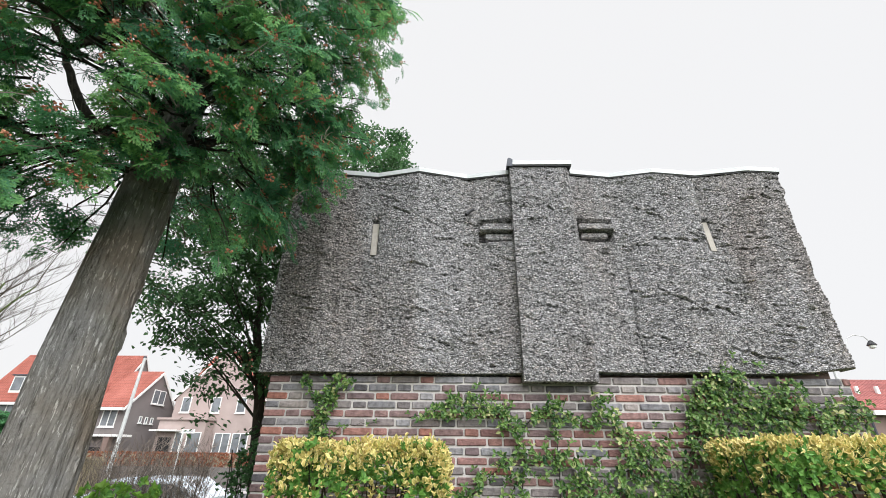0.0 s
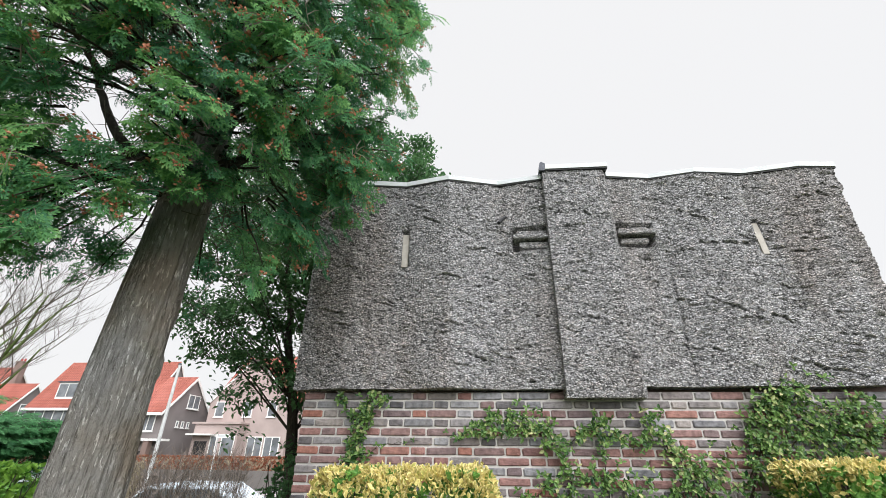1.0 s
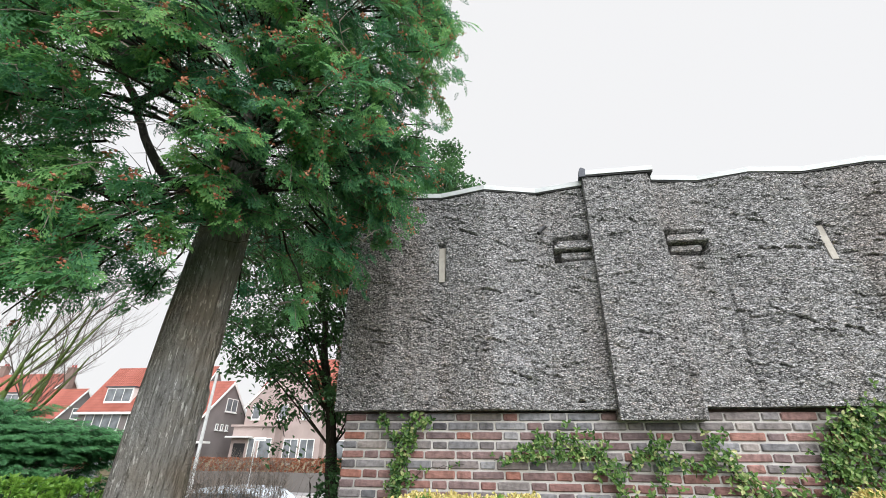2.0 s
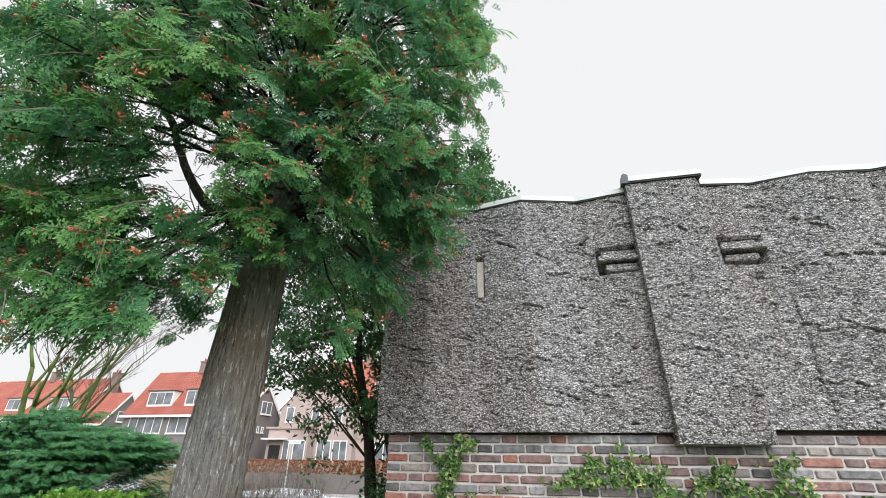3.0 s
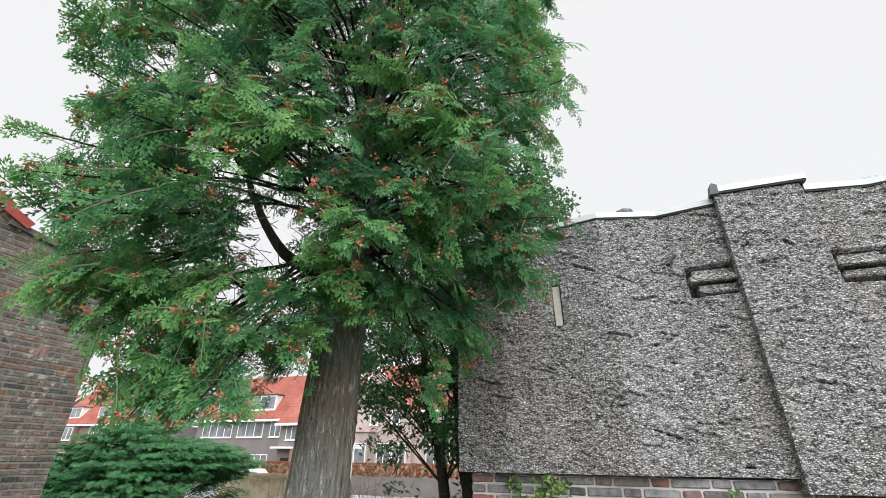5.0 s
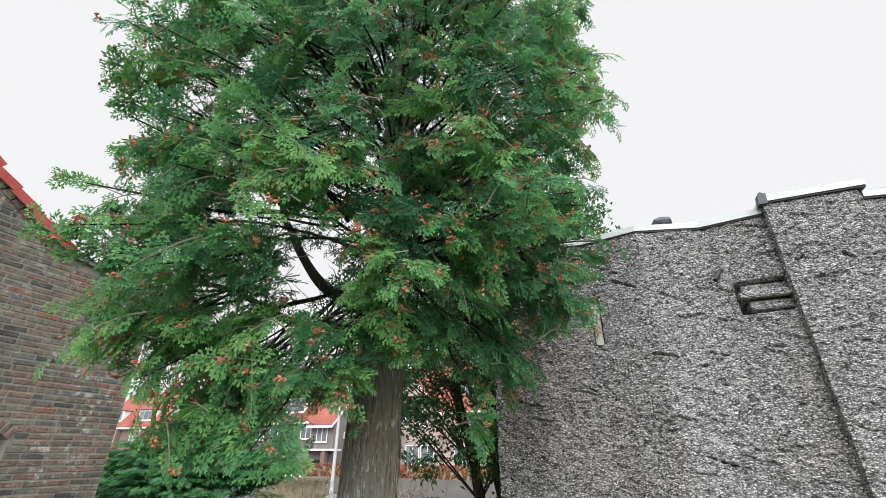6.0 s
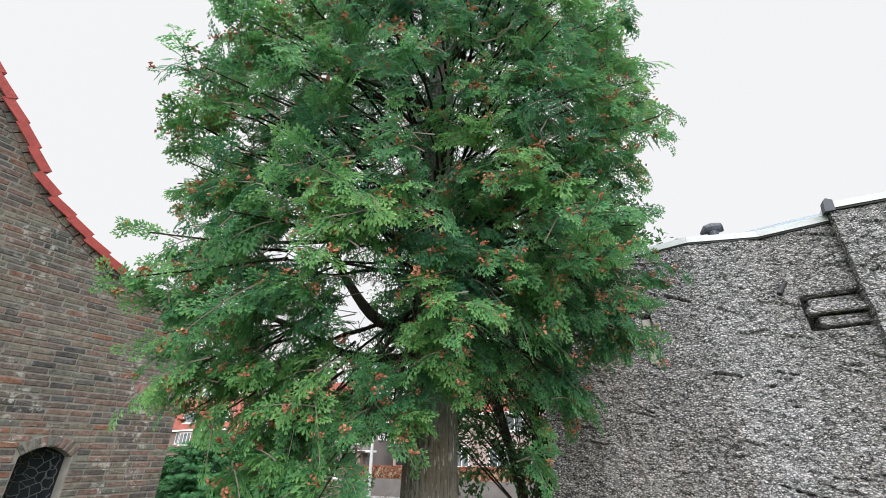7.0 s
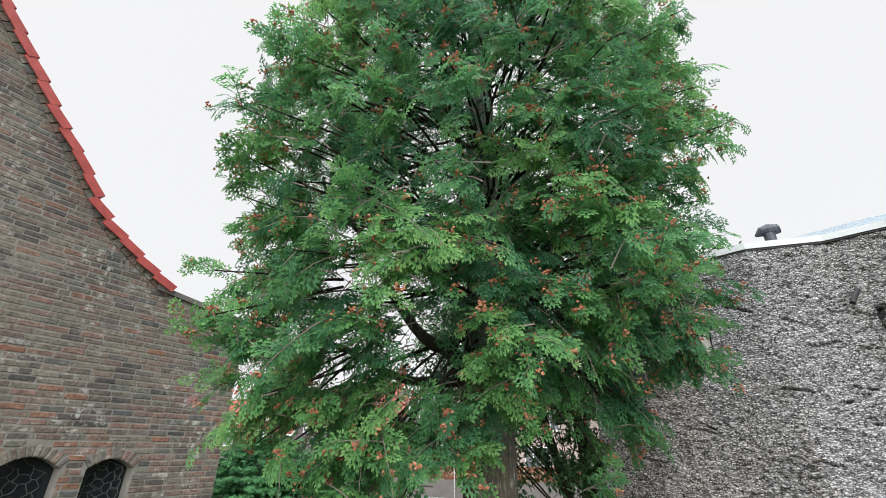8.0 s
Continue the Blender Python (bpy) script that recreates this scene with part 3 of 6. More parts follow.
def build_kiosk():
    base = thing("small_building", (0.85, 4.6, 0), "small flat-roofed brick building with folded washed-concrete upper walls", "building")
    core = Geo()
    box(core, (-1.325, FRONT + 0.012, 0), (3.055, 6.2, 2.39))
    gap = Geo()
    box(gap, (-1.32, FRONT + 0.15, 2.392), (3.05, 6.2, 4.12))
    part("inner_wall", gap, BRICK_FAR, base)
    wall = part("wall", core, MORTAR, base, "pale mortar of the brick base wall")
    g = Geo()
    box(g, (-1.40, 3.31, 2.50), (3.08, 6.3, 4.205))
    part("upper_wall", g, PALE_CONCRETE, base)
    rough_face("panel", -1.41, 0.64, 2.405, 4.21, fold, base, "grey washed-concrete panel in shallow folds", CRACKS, holes=SLOTS[:1], niche=(0.335, 0.66, 3.53, 3.756))
    rough_face("panel", 1.17, 3.11, 2.42, 4.21, fold, base, "grey washed-concrete panel with a ragged edge", CRACKS_FAR, ragged=0.02, holes=SLOTS[1:], niche=(1.205, 1.515, 3.53, 3.756), lift=(2.75, 0.04), seams=((1.585, 2.4, 3.35),))
    rough_face("pilaster", 0.63, 1.19, 2.335, 4.265, lambda x: 2.995 + 0.012 * (x - 0.63), base, "projecting washed-concrete strip over the full height", CRACKS, ragged=0.004)
    # stepped ledges beside the strip
    for lo, hi, y in (((0.376, 3.674), (0.64, 3.732), 3.11), ((0.340, 3.626), (0.64, 3.668), 3.04), ((0.392, 3.554), (0.64, 3.610), 3.09),
                      ((1.240, 3.690), (1.470, 3.734), 3.12), ((1.208, 3.636), (1.516, 3.682), 3.045), ((1.232, 3.566), (1.458, 3.616), 3.095)):
        s = Geo()
        box(s, (lo[0], y, lo[1]), (hi[0], 3.19, hi[1]), 0.006)
        me = s.mesh("ledge", AGG)
        at = me.attributes.new("stone_tone", "FLOAT", "POINT")
        at.data.foreach_set("value", np.full(len(me.vertices), 0.62, np.float32))
        link("ledge", me, base, "stepped concrete ledge")
    # smooth spouts inside the slots
    for a, b, z0, z1, lean in SLOTS:
        s = Geo()
        y = fold((a + b) / 2)
        t1 = z1 - 0.03
        s.add([(a + lean + 0.008, y - 0.012, z0), (b + lean - 0.006, y - 0.012, z0), (b - 0.004, y + 0.018, t1), (a + 0.004, y + 0.018, t1),
               (a + lean + 0.01, y + 0.16, z0), (b + lean - 0.008, y + 0.16, z0), (b - 0.006, y + 0.16, t1), (a + 0.006, y + 0.16, t1)], BOX_Q)
        part("spout", s, PALE_CONCRETE, base, "smooth pale concrete spout in a slot")
    s = Geo()
    tube(s, [(0.222, 3.015, 3.765), (0.250, 3.04, 3.810), (0.285, 3.075, 3.855)], [0.0155, 0.0155, 0.0155], 10)
    part("rain_spout", s, BLACK, base, "short slanting black pipe stub")
    # coping
    def run(pts, z, name):
        for k in range(len(pts) - 1):
            (xa, ya), (xb, yb) = pts[k], pts[k + 1]
            for zz0, zz1, out, mat, nm in ((z, z + 0.013, 0.012, DRIP, "drip_edge"), (z + 0.013, z + 0.058, 0.02, COPING, name)):
                c = Geo()
                c.add([(xa, ya - out, zz0), (xb, yb - out, zz0), (xb, yb + 0.16, zz0), (xa, ya + 0.16, zz0),
                       (xa, ya - out, zz1), (xb, yb - out, zz1), (xb, yb + 0.16, zz1), (xa, ya + 0.16, zz1)], BOX_Q)
                part(nm, c, mat, base)
    run([p for p in FOLDS if p[0] < 0.6] + [(0.625, 3.06)], 4.212, "coping")
    run([(1.195, 3.065)] + [p for p in FOLDS if p[0] > 1.3], 4.212, "coping")
    run([(0.622, 2.99), (1.20, 2.997)], 4.267, "coping")
    roof = Geo()
    box(roof, (-1.38, 3.32, 4.206), (3.08, 6.28, 4.245))
    part("roof", roof, ROOF_FELT, base, "grey roofing felt")
    f = Geo()
    prism(f, [(0.06, 4.245), (0.06, 4.43), (0.62, 4.482), (2.3, 4.50), (2.3, 4.245)], "y", 3.50, 4.5)
    part("rooflight", f, ROOF_GLASS, base, "low grey-blue rooflight")
    f = Geo()
    prism(f, [(0.60, 4.26), (0.612, 4.34), (0.628, 4.355), (0.66, 4.335), (0.655, 4.26)], "y", 2.965, 3.03)
    part("flashing", f, LEAD, base, "folded lead flashing at the strip's top corner")
    rng = random.Random(4)
    rows, pitch = [], 0.0622
    count = int((2.37 - 0.0) / pitch)
    for r in range(count):
        v = 2.396 - pitch * (r + 0.5)
        row, u, k = [], -1.33, r % 2
        first = True
        while u < 3.05:
            ln = 0.211 if (k % 2 == 0) else 0.100
            if first and r % 2 == 0:
                ln = 0.158
            first = False
            ln = min(ln, 3.06 - u)
            if ln > 0.03:
                row.append((u + ln / 2, v, ln, 0.0475 + rng.uniform(-0.002, 0.002)))
            u += ln + 0.0135
            k += 1
        rows.append(row)

    def tone(r):
        red = {0: 0.35, 1: 0.12, 2: 0.85, 3: 0.1, 4: 0.9, 5: 0.12, 6: 0.9, 7: 0.95, 8: 0.5, 9: 0.95, 10: 0.35}.get(r, 0.6)
        return BRICK_RED if rng.random() < red else BRICK_GREY
    LATER.append(lambda: lay_bricks(rows, lambda u, v: pose(u, FRONT, v), lambda u, v: v > 1.72, wall, tone, rng))


def build_vent():
    t = thing("roof_vent", (0.08, 3.78, 4.24), "dark grey roof vent with a hooded cowl on the flat roof", "vent")
    g = Geo()
    tube(g, [(0.085, 3.78, 4.24), (0.085, 3.78, 4.62)], 0.042, 14)
    part("stack", g, LEAD, t)
    g = Geo()
    tube(g, [(-0.01, 3.78, 4.622), (0.04, 3.78, 4.652), (0.085, 3.78, 4.656), (0.15, 3.78, 4.652), (0.165, 3.78, 4.65), (0.13, 3.78, 4.65)], [0.01, 0.044, 0.054, 0.043, 0.037, 0.025], 10)
    part("cowl", g, LEAD, t, "folded lead cowl with an oval mouth")


build_kiosk()
build_vent()


# ---------------------------------------------------------------- the old brick church gable
CH_X = -6.55
VERGE_LINE = [(2.30, 4.92), (1.95, 5.12), (1.53, 5.40), (1.32, 5.58), (0.95, 6.06), (0.57, 6.50), (0.21, 6.95), (-0.17, 7.42), (-2.4, 10.15)]
WINDOWS = [(2.215, 0.235, 1.55, 2.79, 0.10), (1.485, 0.265, 1.55, 2.80, 0.115), (0.72, 0.25, 1.55, 2.80, 0.11)]
CORNER_Y = 3.5


def gable_top(y):
    if y > 2.30:
        return 4.90 - 0.13 * (y - 2.30)
    if y < -2.4:
        return gable_top(-4.8 - y)
    for (ya, za), (yb, zb) in zip(VERGE_LINE, VERGE_LINE[1:]):
        if y >= yb:
            return za + (zb - za) * (y - ya) / (yb - ya)
    return 10.0


def in_window(y, z, grow=0.0):
    for c, half, z0, spring, rise in WINDOWS:
        if abs(y - c) < half + grow and z0 - grow < z < spring + rise * max(0.0, 1 - ((y - c) / half) ** 2) + grow:
            return True
    return False


def build_church():
    t = thing("church", (CH_X, -2.4, 0), "old brown brick church with a steep red-tiled gable", "church")
    # wall of mortar with arched openings
    bm = bmesh.new()
    ys = sorted(set([round(-8.3 + 0.1 * i, 3) for i in range(119)] + [CORNER_Y] + [c + s * h * k for c, h, *_ in WINDOWS for s in (-1, 1) for k in (0, 0.25, 0.5, 0.75, 0.9, 1)]))
    for a, b in zip(ys, ys[1:]):
        m = (a + b) / 2
        spans = [(0.0, None)]
        for c, half, z0, spring, rise in WINDOWS:
            if abs(m - c) < half:
                def arc(y, c=c, half=half, spring=spring, rise=rise):
                    return spring + rise * max(0.0, 1 - ((y - c) / half) ** 2)
                spans = [(0.0, (z0, z0)), ((arc(a), arc(b)), None)]
        for lo, hi in spans:
            la, lb = lo if isinstance(lo, tuple) else (lo, lo)
            ha, hb = hi if hi else (gable_top(a) - 0.03, gable_top(b) - 0.03)
            bm.faces.new([bm.verts.new((CH_X - 0.004, y, z)) for y, z in ((a, la), (b, lb), (b, hb), (a, ha))])
    bmesh.ops.remove_doubles(bm, verts=list(bm.verts), dist=0.0005)
    grown = bmesh.ops.extrude_face_region(bm, geom=list(bm.faces))
    for v in grown["geom"]:
        if isinstance(v, bmesh.types.BMVert):
            v.co.x -= 0.44
    bmesh.ops.recalc_face_normals(bm, faces=list(bm.faces))
    wall = part("wall", add_bm(Geo(), bm), MORTAR_OLD, t, "weathered mortar of the brown brick wall")
    for y0, y1 in ((CORNER_Y - 0.45, CORNER_Y - 0.012), (-8.3, -7.9)):
        side = Geo()
        box(side, (CH_X - 9, y0, 0), (CH_X - 0.452, y1, 4.65))
        part("side_wall", side, BRICK_FAR, t, "brown brick side wall")
    # roof slabs behind the gable
    for flip in (False, True):
        r = Geo()
        pts = [(y, z) for y, z in VERGE_LINE]
        if flip:
            pts = [(-4.8 - y, z) for y, z in pts]
        for (ya, za), (yb, zb) in zip(pts, pts[1:]):
            r.add([(CH_X - 9, ya, za - 0.1), (CH_X - 0.12, ya, za - 0.1), (CH_X - 0.12, yb, zb - 0.1), (CH_X - 9, yb, zb - 0.1),
                   (CH_X - 9, ya, za - 0.03), (CH_X - 0.12, ya, za - 0.03), (CH_X - 0.12, yb, zb - 0.03), (CH_X - 9, yb, zb - 0.03)], BOX_Q)
        part("roof", r, ROOF_RED, t, "red clay roof")
    # verge tiles: lapped, each tipped over the gable's edge
    line = [Vector((0, y, z)) for y, z in VERGE_LINE]
    marks, carry = [], 0.0
    for p, q in zip(line, line[1:]):
        d = (q - p).length
        s = carry
        while s < d:
            marks.append((p + (q - p) * (s / d), (q - p).normalized()))
            s += 0.285
        carry = s - d
    tile = Geo()
    prof = [(-0.17, -0.03), (-0.17, 0.022), (0.035, 0.03), (0.055, 0.018), (0.06, -0.085), (0.042, -0.085), (0.04, 0.0), (0.0, -0.008)]
    for k, (s, lift) in enumerate(((0.0, 0.034), (0.30, 0.0))):
        tile.add([(x, s, z + lift) for x, z in prof])
    n = len(prof)
    tile.q.append(np.array([(i, (i + 1) % n, n + (i + 1) % n, n + i) for i in range(n)]))
    tile.t.append(np.array([(0, 1, 2), (0, 2, 7), (2, 3, 6), (2, 6, 7), (3, 4, 5), (3, 5, 6), (8, 10, 9), (8, 15, 10), (10, 14, 11), (10, 15, 14), (11, 13, 12), (11, 14, 13)]))
    tile_me = tile.mesh("verge_tile", VERGE)
    rng = random.Random(8)
    for p, d in marks:
        up = Vector((0, -d.z, d.y))
        if up.z < 0:
            up = -up
        m = Matrix.Translation((CH_X + 0.02, p.y, p.z)) @ Matrix((Vector((1, 0, 0)), d, up)).transposed().to_4x4() @ pose(0, 0, 0, rng.uniform(-1, 1), rng.uniform(-1.5, 1.5), rng.uniform(-1, 1))
        link("verge_tile", tile_me, t, "", m)
    # dark band of brick under the tiles
    band = Geo()
    for (ya, za), (yb, zb) in zip(VERGE_LINE, VERGE_LINE[1:]):
        d = unit(np.array([yb - ya, zb - za]))
        nrm = np.array([d[1], -d[0]])
        if nrm[1] > 0:
            nrm = -nrm
        k = max(1, int(math.hypot(yb - ya, zb - za) / 0.11))
        for i in range(k):
            a = np.array([ya, za]) + (np.array([yb - ya, zb - za])) * (i + 0.06) / k
            b = np.array([ya, za]) + (np.array([yb - ya, zb - za])) * (i + 0.94) / k
            o0, o1 = nrm * 0.02, nrm * 0.115
            x0, x1 = CH_X - 0.05, CH_X + 0.018 + rng.uniform(-0.003, 0.003)
            quad = [a + o0, b + o0, b + o1, a + o1]
            band.add([(x0, q[0], q[1]) for q in quad] + [(x1, q[0], q[1]) for q in quad], BOX_Q)
    part("verge_course", band, BRICK_CHURCH, t, "dark course of brick on edge under the verge", kind="stuff")
    cop = Geo()
    cop.add([(CH_X - 0.46, 2.12, 4.87), (CH_X + 0.045, 2.12, 4.87), (CH_X + 0.045, CORNER_Y + 0.05, 4.70), (CH_X - 0.46, CORNER_Y + 0.05, 4.70),
             (CH_X - 0.46, 2.12, 4.945), (CH_X + 0.045, 2.12, 4.935), (CH_X + 0.045, CORNER_Y + 0.05, 4.765), (CH_X - 0.46, CORNER_Y + 0.05, 4.775)], BOX_Q)
    part("coping_stone", cop, GARDEN_WALL, t, "grey weathered coping stone")
    # windows
    for c, half, z0, spring, rise in WINDOWS:
        pane = Geo()
        outline = [(c - half - 0.02, z0 - 0.02), (c + half + 0.02, z0 - 0.02)] + [(c + half * k, spring + rise * max(0, 1 - k * k) + 0.015) for k in (1.05, 0.9, 0.6, 0.3, 0, -0.3, -0.6, -0.9, -1.05)]
        prism(pane, outline, "x", CH_X - 0.172, CH_X - 0.16)
        w = part("window", pane, LEADED, t, "arched window of dark leaded glass")
        came = Geo()
        lead_lines(came, c, half, z0, spring, rise, random.Random(int(c * 100)))
        part("came", came, CAME, w, "irregular net of grey lead")
        # ring of bricks on edge over the arch
        count = 9 if half < 0.25 else 10
        for i in range(count):
            k = -1.12 + 2.24 * (i + 0.5) / count
            y = c + half * k
            z = spring + rise * (1 - k * k * 0.93) + 0.055
            ang = math.degrees(math.atan2(rise * 2 * k / half, 1)) * 0.9
            m = pose(CH_X + 0.004, y, z, 0, 0, 90) @ pose(0, 0, 0, 0, -ang * -1, 0) @ pose(0, 0, 0, 0, 90, 0)
            link("arch_brick", brick_mesh(0.108, 0.046, 0.05, i % 4, BRICK_CHURCH), w, "", m)
        sill = Geo()
        box(sill, (CH_X - 0.16, c - half - 0.04, z0 - 0.07), (CH_X + 0.03, c + half + 0.04, z0 - 0.005), 0.008)
        part("sill", sill, PALE_CONCRETE, w)
    # bricks, cut where they meet an opening
    rows, pitch = [], 0.0665
    r = 0
    z = 0.04
    while z < 8.4:
        free = [y * 0.01 for y in range(-240, int(CORNER_Y * 100) + 1) if z + 0.03 < gable_top(y * 0.01) - 0.09 and not in_window(y * 0.01, z, 0.006) and not arch_zone(y * 0.01, z) and not (2.87 < y * 0.01 < 3.02 and 3.515 < z < 3.625)]
        runs = []
        for y in free:
            if runs and y - runs[-1][1] < 0.015:
                runs[-1][1] = y
            else:
                runs.append([y, y])
        row = []
        for lo, hi in runs:
            y = hi
            first = True
            while y - lo > 0.035:
                ln = 0.213 if rng.random() < 0.92 else 0.102
                if first and hi > CORNER_Y - 0.02:
                    ln = (0.213, 0.102, 0.158)[(r * 5) % 3]
                elif first:
                    ln = rng.choice((0.213, 0.158, 0.102))
                first = False
                ln = min(ln, y - lo)
                if ln > 0.025:
                    row.append((y - ln / 2, z + rng.uniform(-0.002, 0.002), ln, 0.0565 + rng.uniform(-0.004, 0.002)))
                y -= ln + 0.0095
        rows.append(row)
        z += pitch
        r += 1
    for y in (2.912, 2.975):
        link("brick", brick_mesh(0.108, 0.05, 0.05, 1, BRICK_RED), wall, "upright red brick", pose(CH_X + 0.004, y, 3.57, 0, 0, 90) @ pose(0, 0, 0, 0, 90, 0))
    LATER.append(lambda: lay_bricks(rows, lambda u, v: pose(CH_X, u, v, 0, 0, 90), lambda u, v: u > 1.0 and 2.60 < v < 4.1, wall, lambda r: BRICK_CHURCH, rng))


def arch_zone(y, z):
    for c, half, z0, spring, rise in WINDOWS:
        k = (y - c) / half
        if abs(k) < 1.13 and spring + rise * (1 - k * k * 0.93) - 0.02 < z < spring + rise * (1 - k * k * 0.93) + 0.13:
            return True
    return False


def lead_lines(g, c, half, z0, spring, rise, rng):
    """A net of bent six-sided cells of lead."""
    s = 0.06
    pts, edges = {}, set()

    def key(a, b):
        return (round(a * 1000), round(b * 1000))
    ny, nz = int(2 * half / (s * 1.5)) + 3, int((spring + rise - z0) / (s * 1.732)) + 3
    for i in range(ny):
        for j in range(nz):
            cy, cz = c - half + i * s * 1.5 - 0.05, z0 + (j + 0.5 * (i % 2)) * s * 1.732
            ring = [(cy + s * math.cos(a * math.pi / 3), cz + s * math.sin(a * math.pi / 3)) for a in range(6)]
            for p, q in zip(ring, ring[1:] + ring[:1]):
                for w in (p, q):
                    k = (round(w[0] / 0.02), round(w[1] / 0.02))
                    pts.setdefault(k, (w[0] + rng.uniform(-0.024, 0.024), w[1] + rng.uniform(-0.026, 0.026)))
                a, b = (round(p[0] / 0.02), round(p[1] / 0.02)), (round(q[0] / 0.02), round(q[1] / 0.02))
                edges.add((min(a, b), max(a, b)))
    for a, b in sorted(edges):
        p, q = pts[a], pts[b]
        inside = all(abs(w[0] - c) < half and z0 < w[1] < spring + rise * (1 - ((w[0] - c) / half) ** 2) for w in (p, q))
        if inside and rng.random() < 0.93:
            m = ((p[0] + q[0]) / 2 + rng.uniform(-0.01, 0.01), (p[1] + q[1]) / 2 + rng.uniform(-0.01, 0.01))
            tube(g, [(CH_X - 0.155, *p), (CH_X - 0.155, *m), (CH_X - 0.155, *q)], 0.005, 4, False)


build_church()


# ---------------------------------------------------------------- the thuja beside the building
TRUNK = (-1.69, 1.80)


def trunk_geo(cx, cy, z0, z1, r0, r1, flare, ridges, depth, rng, lean=(0, 0), step=0.03, sides=64):
    """A tapered trunk with fibrous upright ridges and a few knots."""
    n = int((z1 - z0) / step)
    v = np.zeros((n + 1, sides, 3))
    knots = [(rng.uniform(z0 + 0.9, min(z1, z0 + 4)), rng.uniform(0, 6.28), rng.uniform(0.03, 0.05)) for _ in range(9)] + [(2.63, 4.75, 0.045), (2.74, 4.72, 0.03), (2.35, 5.2, 0.03)]
    for i in range(n + 1):
        z = z0 + (z1 - z0) * i / n
        u = i / n
        r = r0 + (r1 - r0) * u + flare * math.exp(-(z - z0) / 0.35)
        for j in range(sides):
            a = 2 * math.pi * j / sides
            ca, sa = math.cos(a), math.sin(a)
            d = depth * noise.noise(Vector((ca * ridges, sa * ridges, z * 0.9))) + depth * 0.7 * noise.noise(Vector((ca * ridges * 2.7, sa * ridges * 2.7, z * 2.3)))
            d += 0.018 * noise.noise(Vector((ca * 1.4, sa * 1.4, z * 1.1)))
            for kz, ka, kr in knots:
                q = math.hypot(z - kz, (math.atan2(math.sin(a - ka), math.cos(a - ka))) * r) / kr
                if q < 1.6:
                    d += 0.012 * math.exp(-((q - 0.9) ** 2) * 6) - 0.010 * math.exp(-q * q * 5)
            v[i, j] = (cx + lean[0] * (z - z0) + (r + d) * ca, cy + lean[1] * (z - z0) + (r + d) * sa, z)
    idx = np.arange((n + 1) * sides).reshape(n + 1, sides)
    nx = np.roll(idx, -1, axis=1)
    return Geo().add(v.reshape(-1, 3), np.stack([idx[:-1], nx[:-1], nx[1:], idx[1:]], -1).reshape(-1, 4))


CROWN_Z = (2.72, 2.90, 3.10, 3.40, 3.60, 3.90, 4.10, 4.35, 4.70, 5.20, 6.20, 7.40)
# how far the crown reaches towards five headings, height by height
CROWN = {-180: (0.40, 0.80, 1.10, 1.33, 1.42, 1.40, 1.36, 1.33, 1.28, 1.22, 1.12, 0.80),
         -112: (0.88, 1.16, 1.35, 1.52, 1.58, 1.56, 1.56, 1.62, 1.58, 1.48, 1.28, 0.80),
         -58: (0.05, 0.12, 0.62, 0.98, 1.08, 1.14, 1.20, 1.26, 1.30, 1.30, 1.15, 0.80),
         0: (0.30, 0.62, 0.86, 1.18, 1.24, 1.16, 1.16, 1.26, 1.32, 1.34, 1.20, 0.80),
         75: (0.20, 0.50, 0.80, 1.00, 1.05, 1.05, 1.05, 1.10, 1.20, 1.20, 1.10, 0.80)}
# boughs that stand out: height, heading and reach of their tips
MAIN_BOUGHS = [(4.36, -108, 1.60), (4.30, -114, 1.50), (4.75, -111, 1.58), (4.0, -116, 1.54), (3.62, -115, 1.58), (3.41, -117, 1.52), (3.14, -121, 1.36), (2.95, -122, 1.18),
               (4.27, -12, 1.46), (4.12, -6, 1.28), (3.9, -2, 1.14), (3.4, -3, 1.17), (3.12, 5, 0.86), (4.6, -2, 1.40), (5.0, 4, 1.42), (3.83, -36, 1.20), (3.34, -55, 1.05),
               (3.04, -82, 0.87), (3.07, -54, 0.78), (3.48, -16, 0.97), (2.80, -88, 0.95), (3.88, -84, 1.08), (3.57, 13, 1.10), (2.92, -130, 0.73), (4.9, -70, 1.3), (4.5, -45, 1.25),
               (2.66, -103, 0.98), (2.64, -120, 0.98), (2.68, -92, 0.92), (2.80, -108, 1.12), (2.62, -132, 0.86)]
LOW_BOUGHS = [(3.42, -105, 0.98), (3.30, -92, 1.02), (3.50, -118, 1.05), (3.0, 178, 0.72), (2.95, -165, 0.80), (2.92, 170, 0.62), (3.05, -150, 0.85)]
FORK = np.array([-2.05, 1.54, 3.66])
POCKET = np.array([-0.63, 0.64, 0.44])


def crown_reach(z, a):
    """The crown's radius at a height and heading, with a ragged outline."""
    heads = sorted(CROWN)
    deg = (math.degrees(a) + 180) % 360 - 180
    at = [np.interp(z, CROWN_Z, CROWN[h]) for h in heads] + [np.interp(z, CROWN_Z, CROWN[-180])]
    base = float(np.interp(deg, heads + [180], at))
    n = noise.noise(Vector((math.cos(a) * 2.4, math.sin(a) * 2.4, z * 2.1)))
    return base * (1 + 0.11 * n + 0.06 * noise.noise(Vector((math.cos(a) * 6, math.sin(a) * 6, z * 5))))


def in_pocket(p):
    """The airy hollow of the crown round the forked limb and behind it."""
    q = np.asarray(p) - FORK
    along = q @ POCKET
    return np.linalg.norm(q - along * POCKET) < (0.25 if along > 0 else 0.15) and along > -1.0


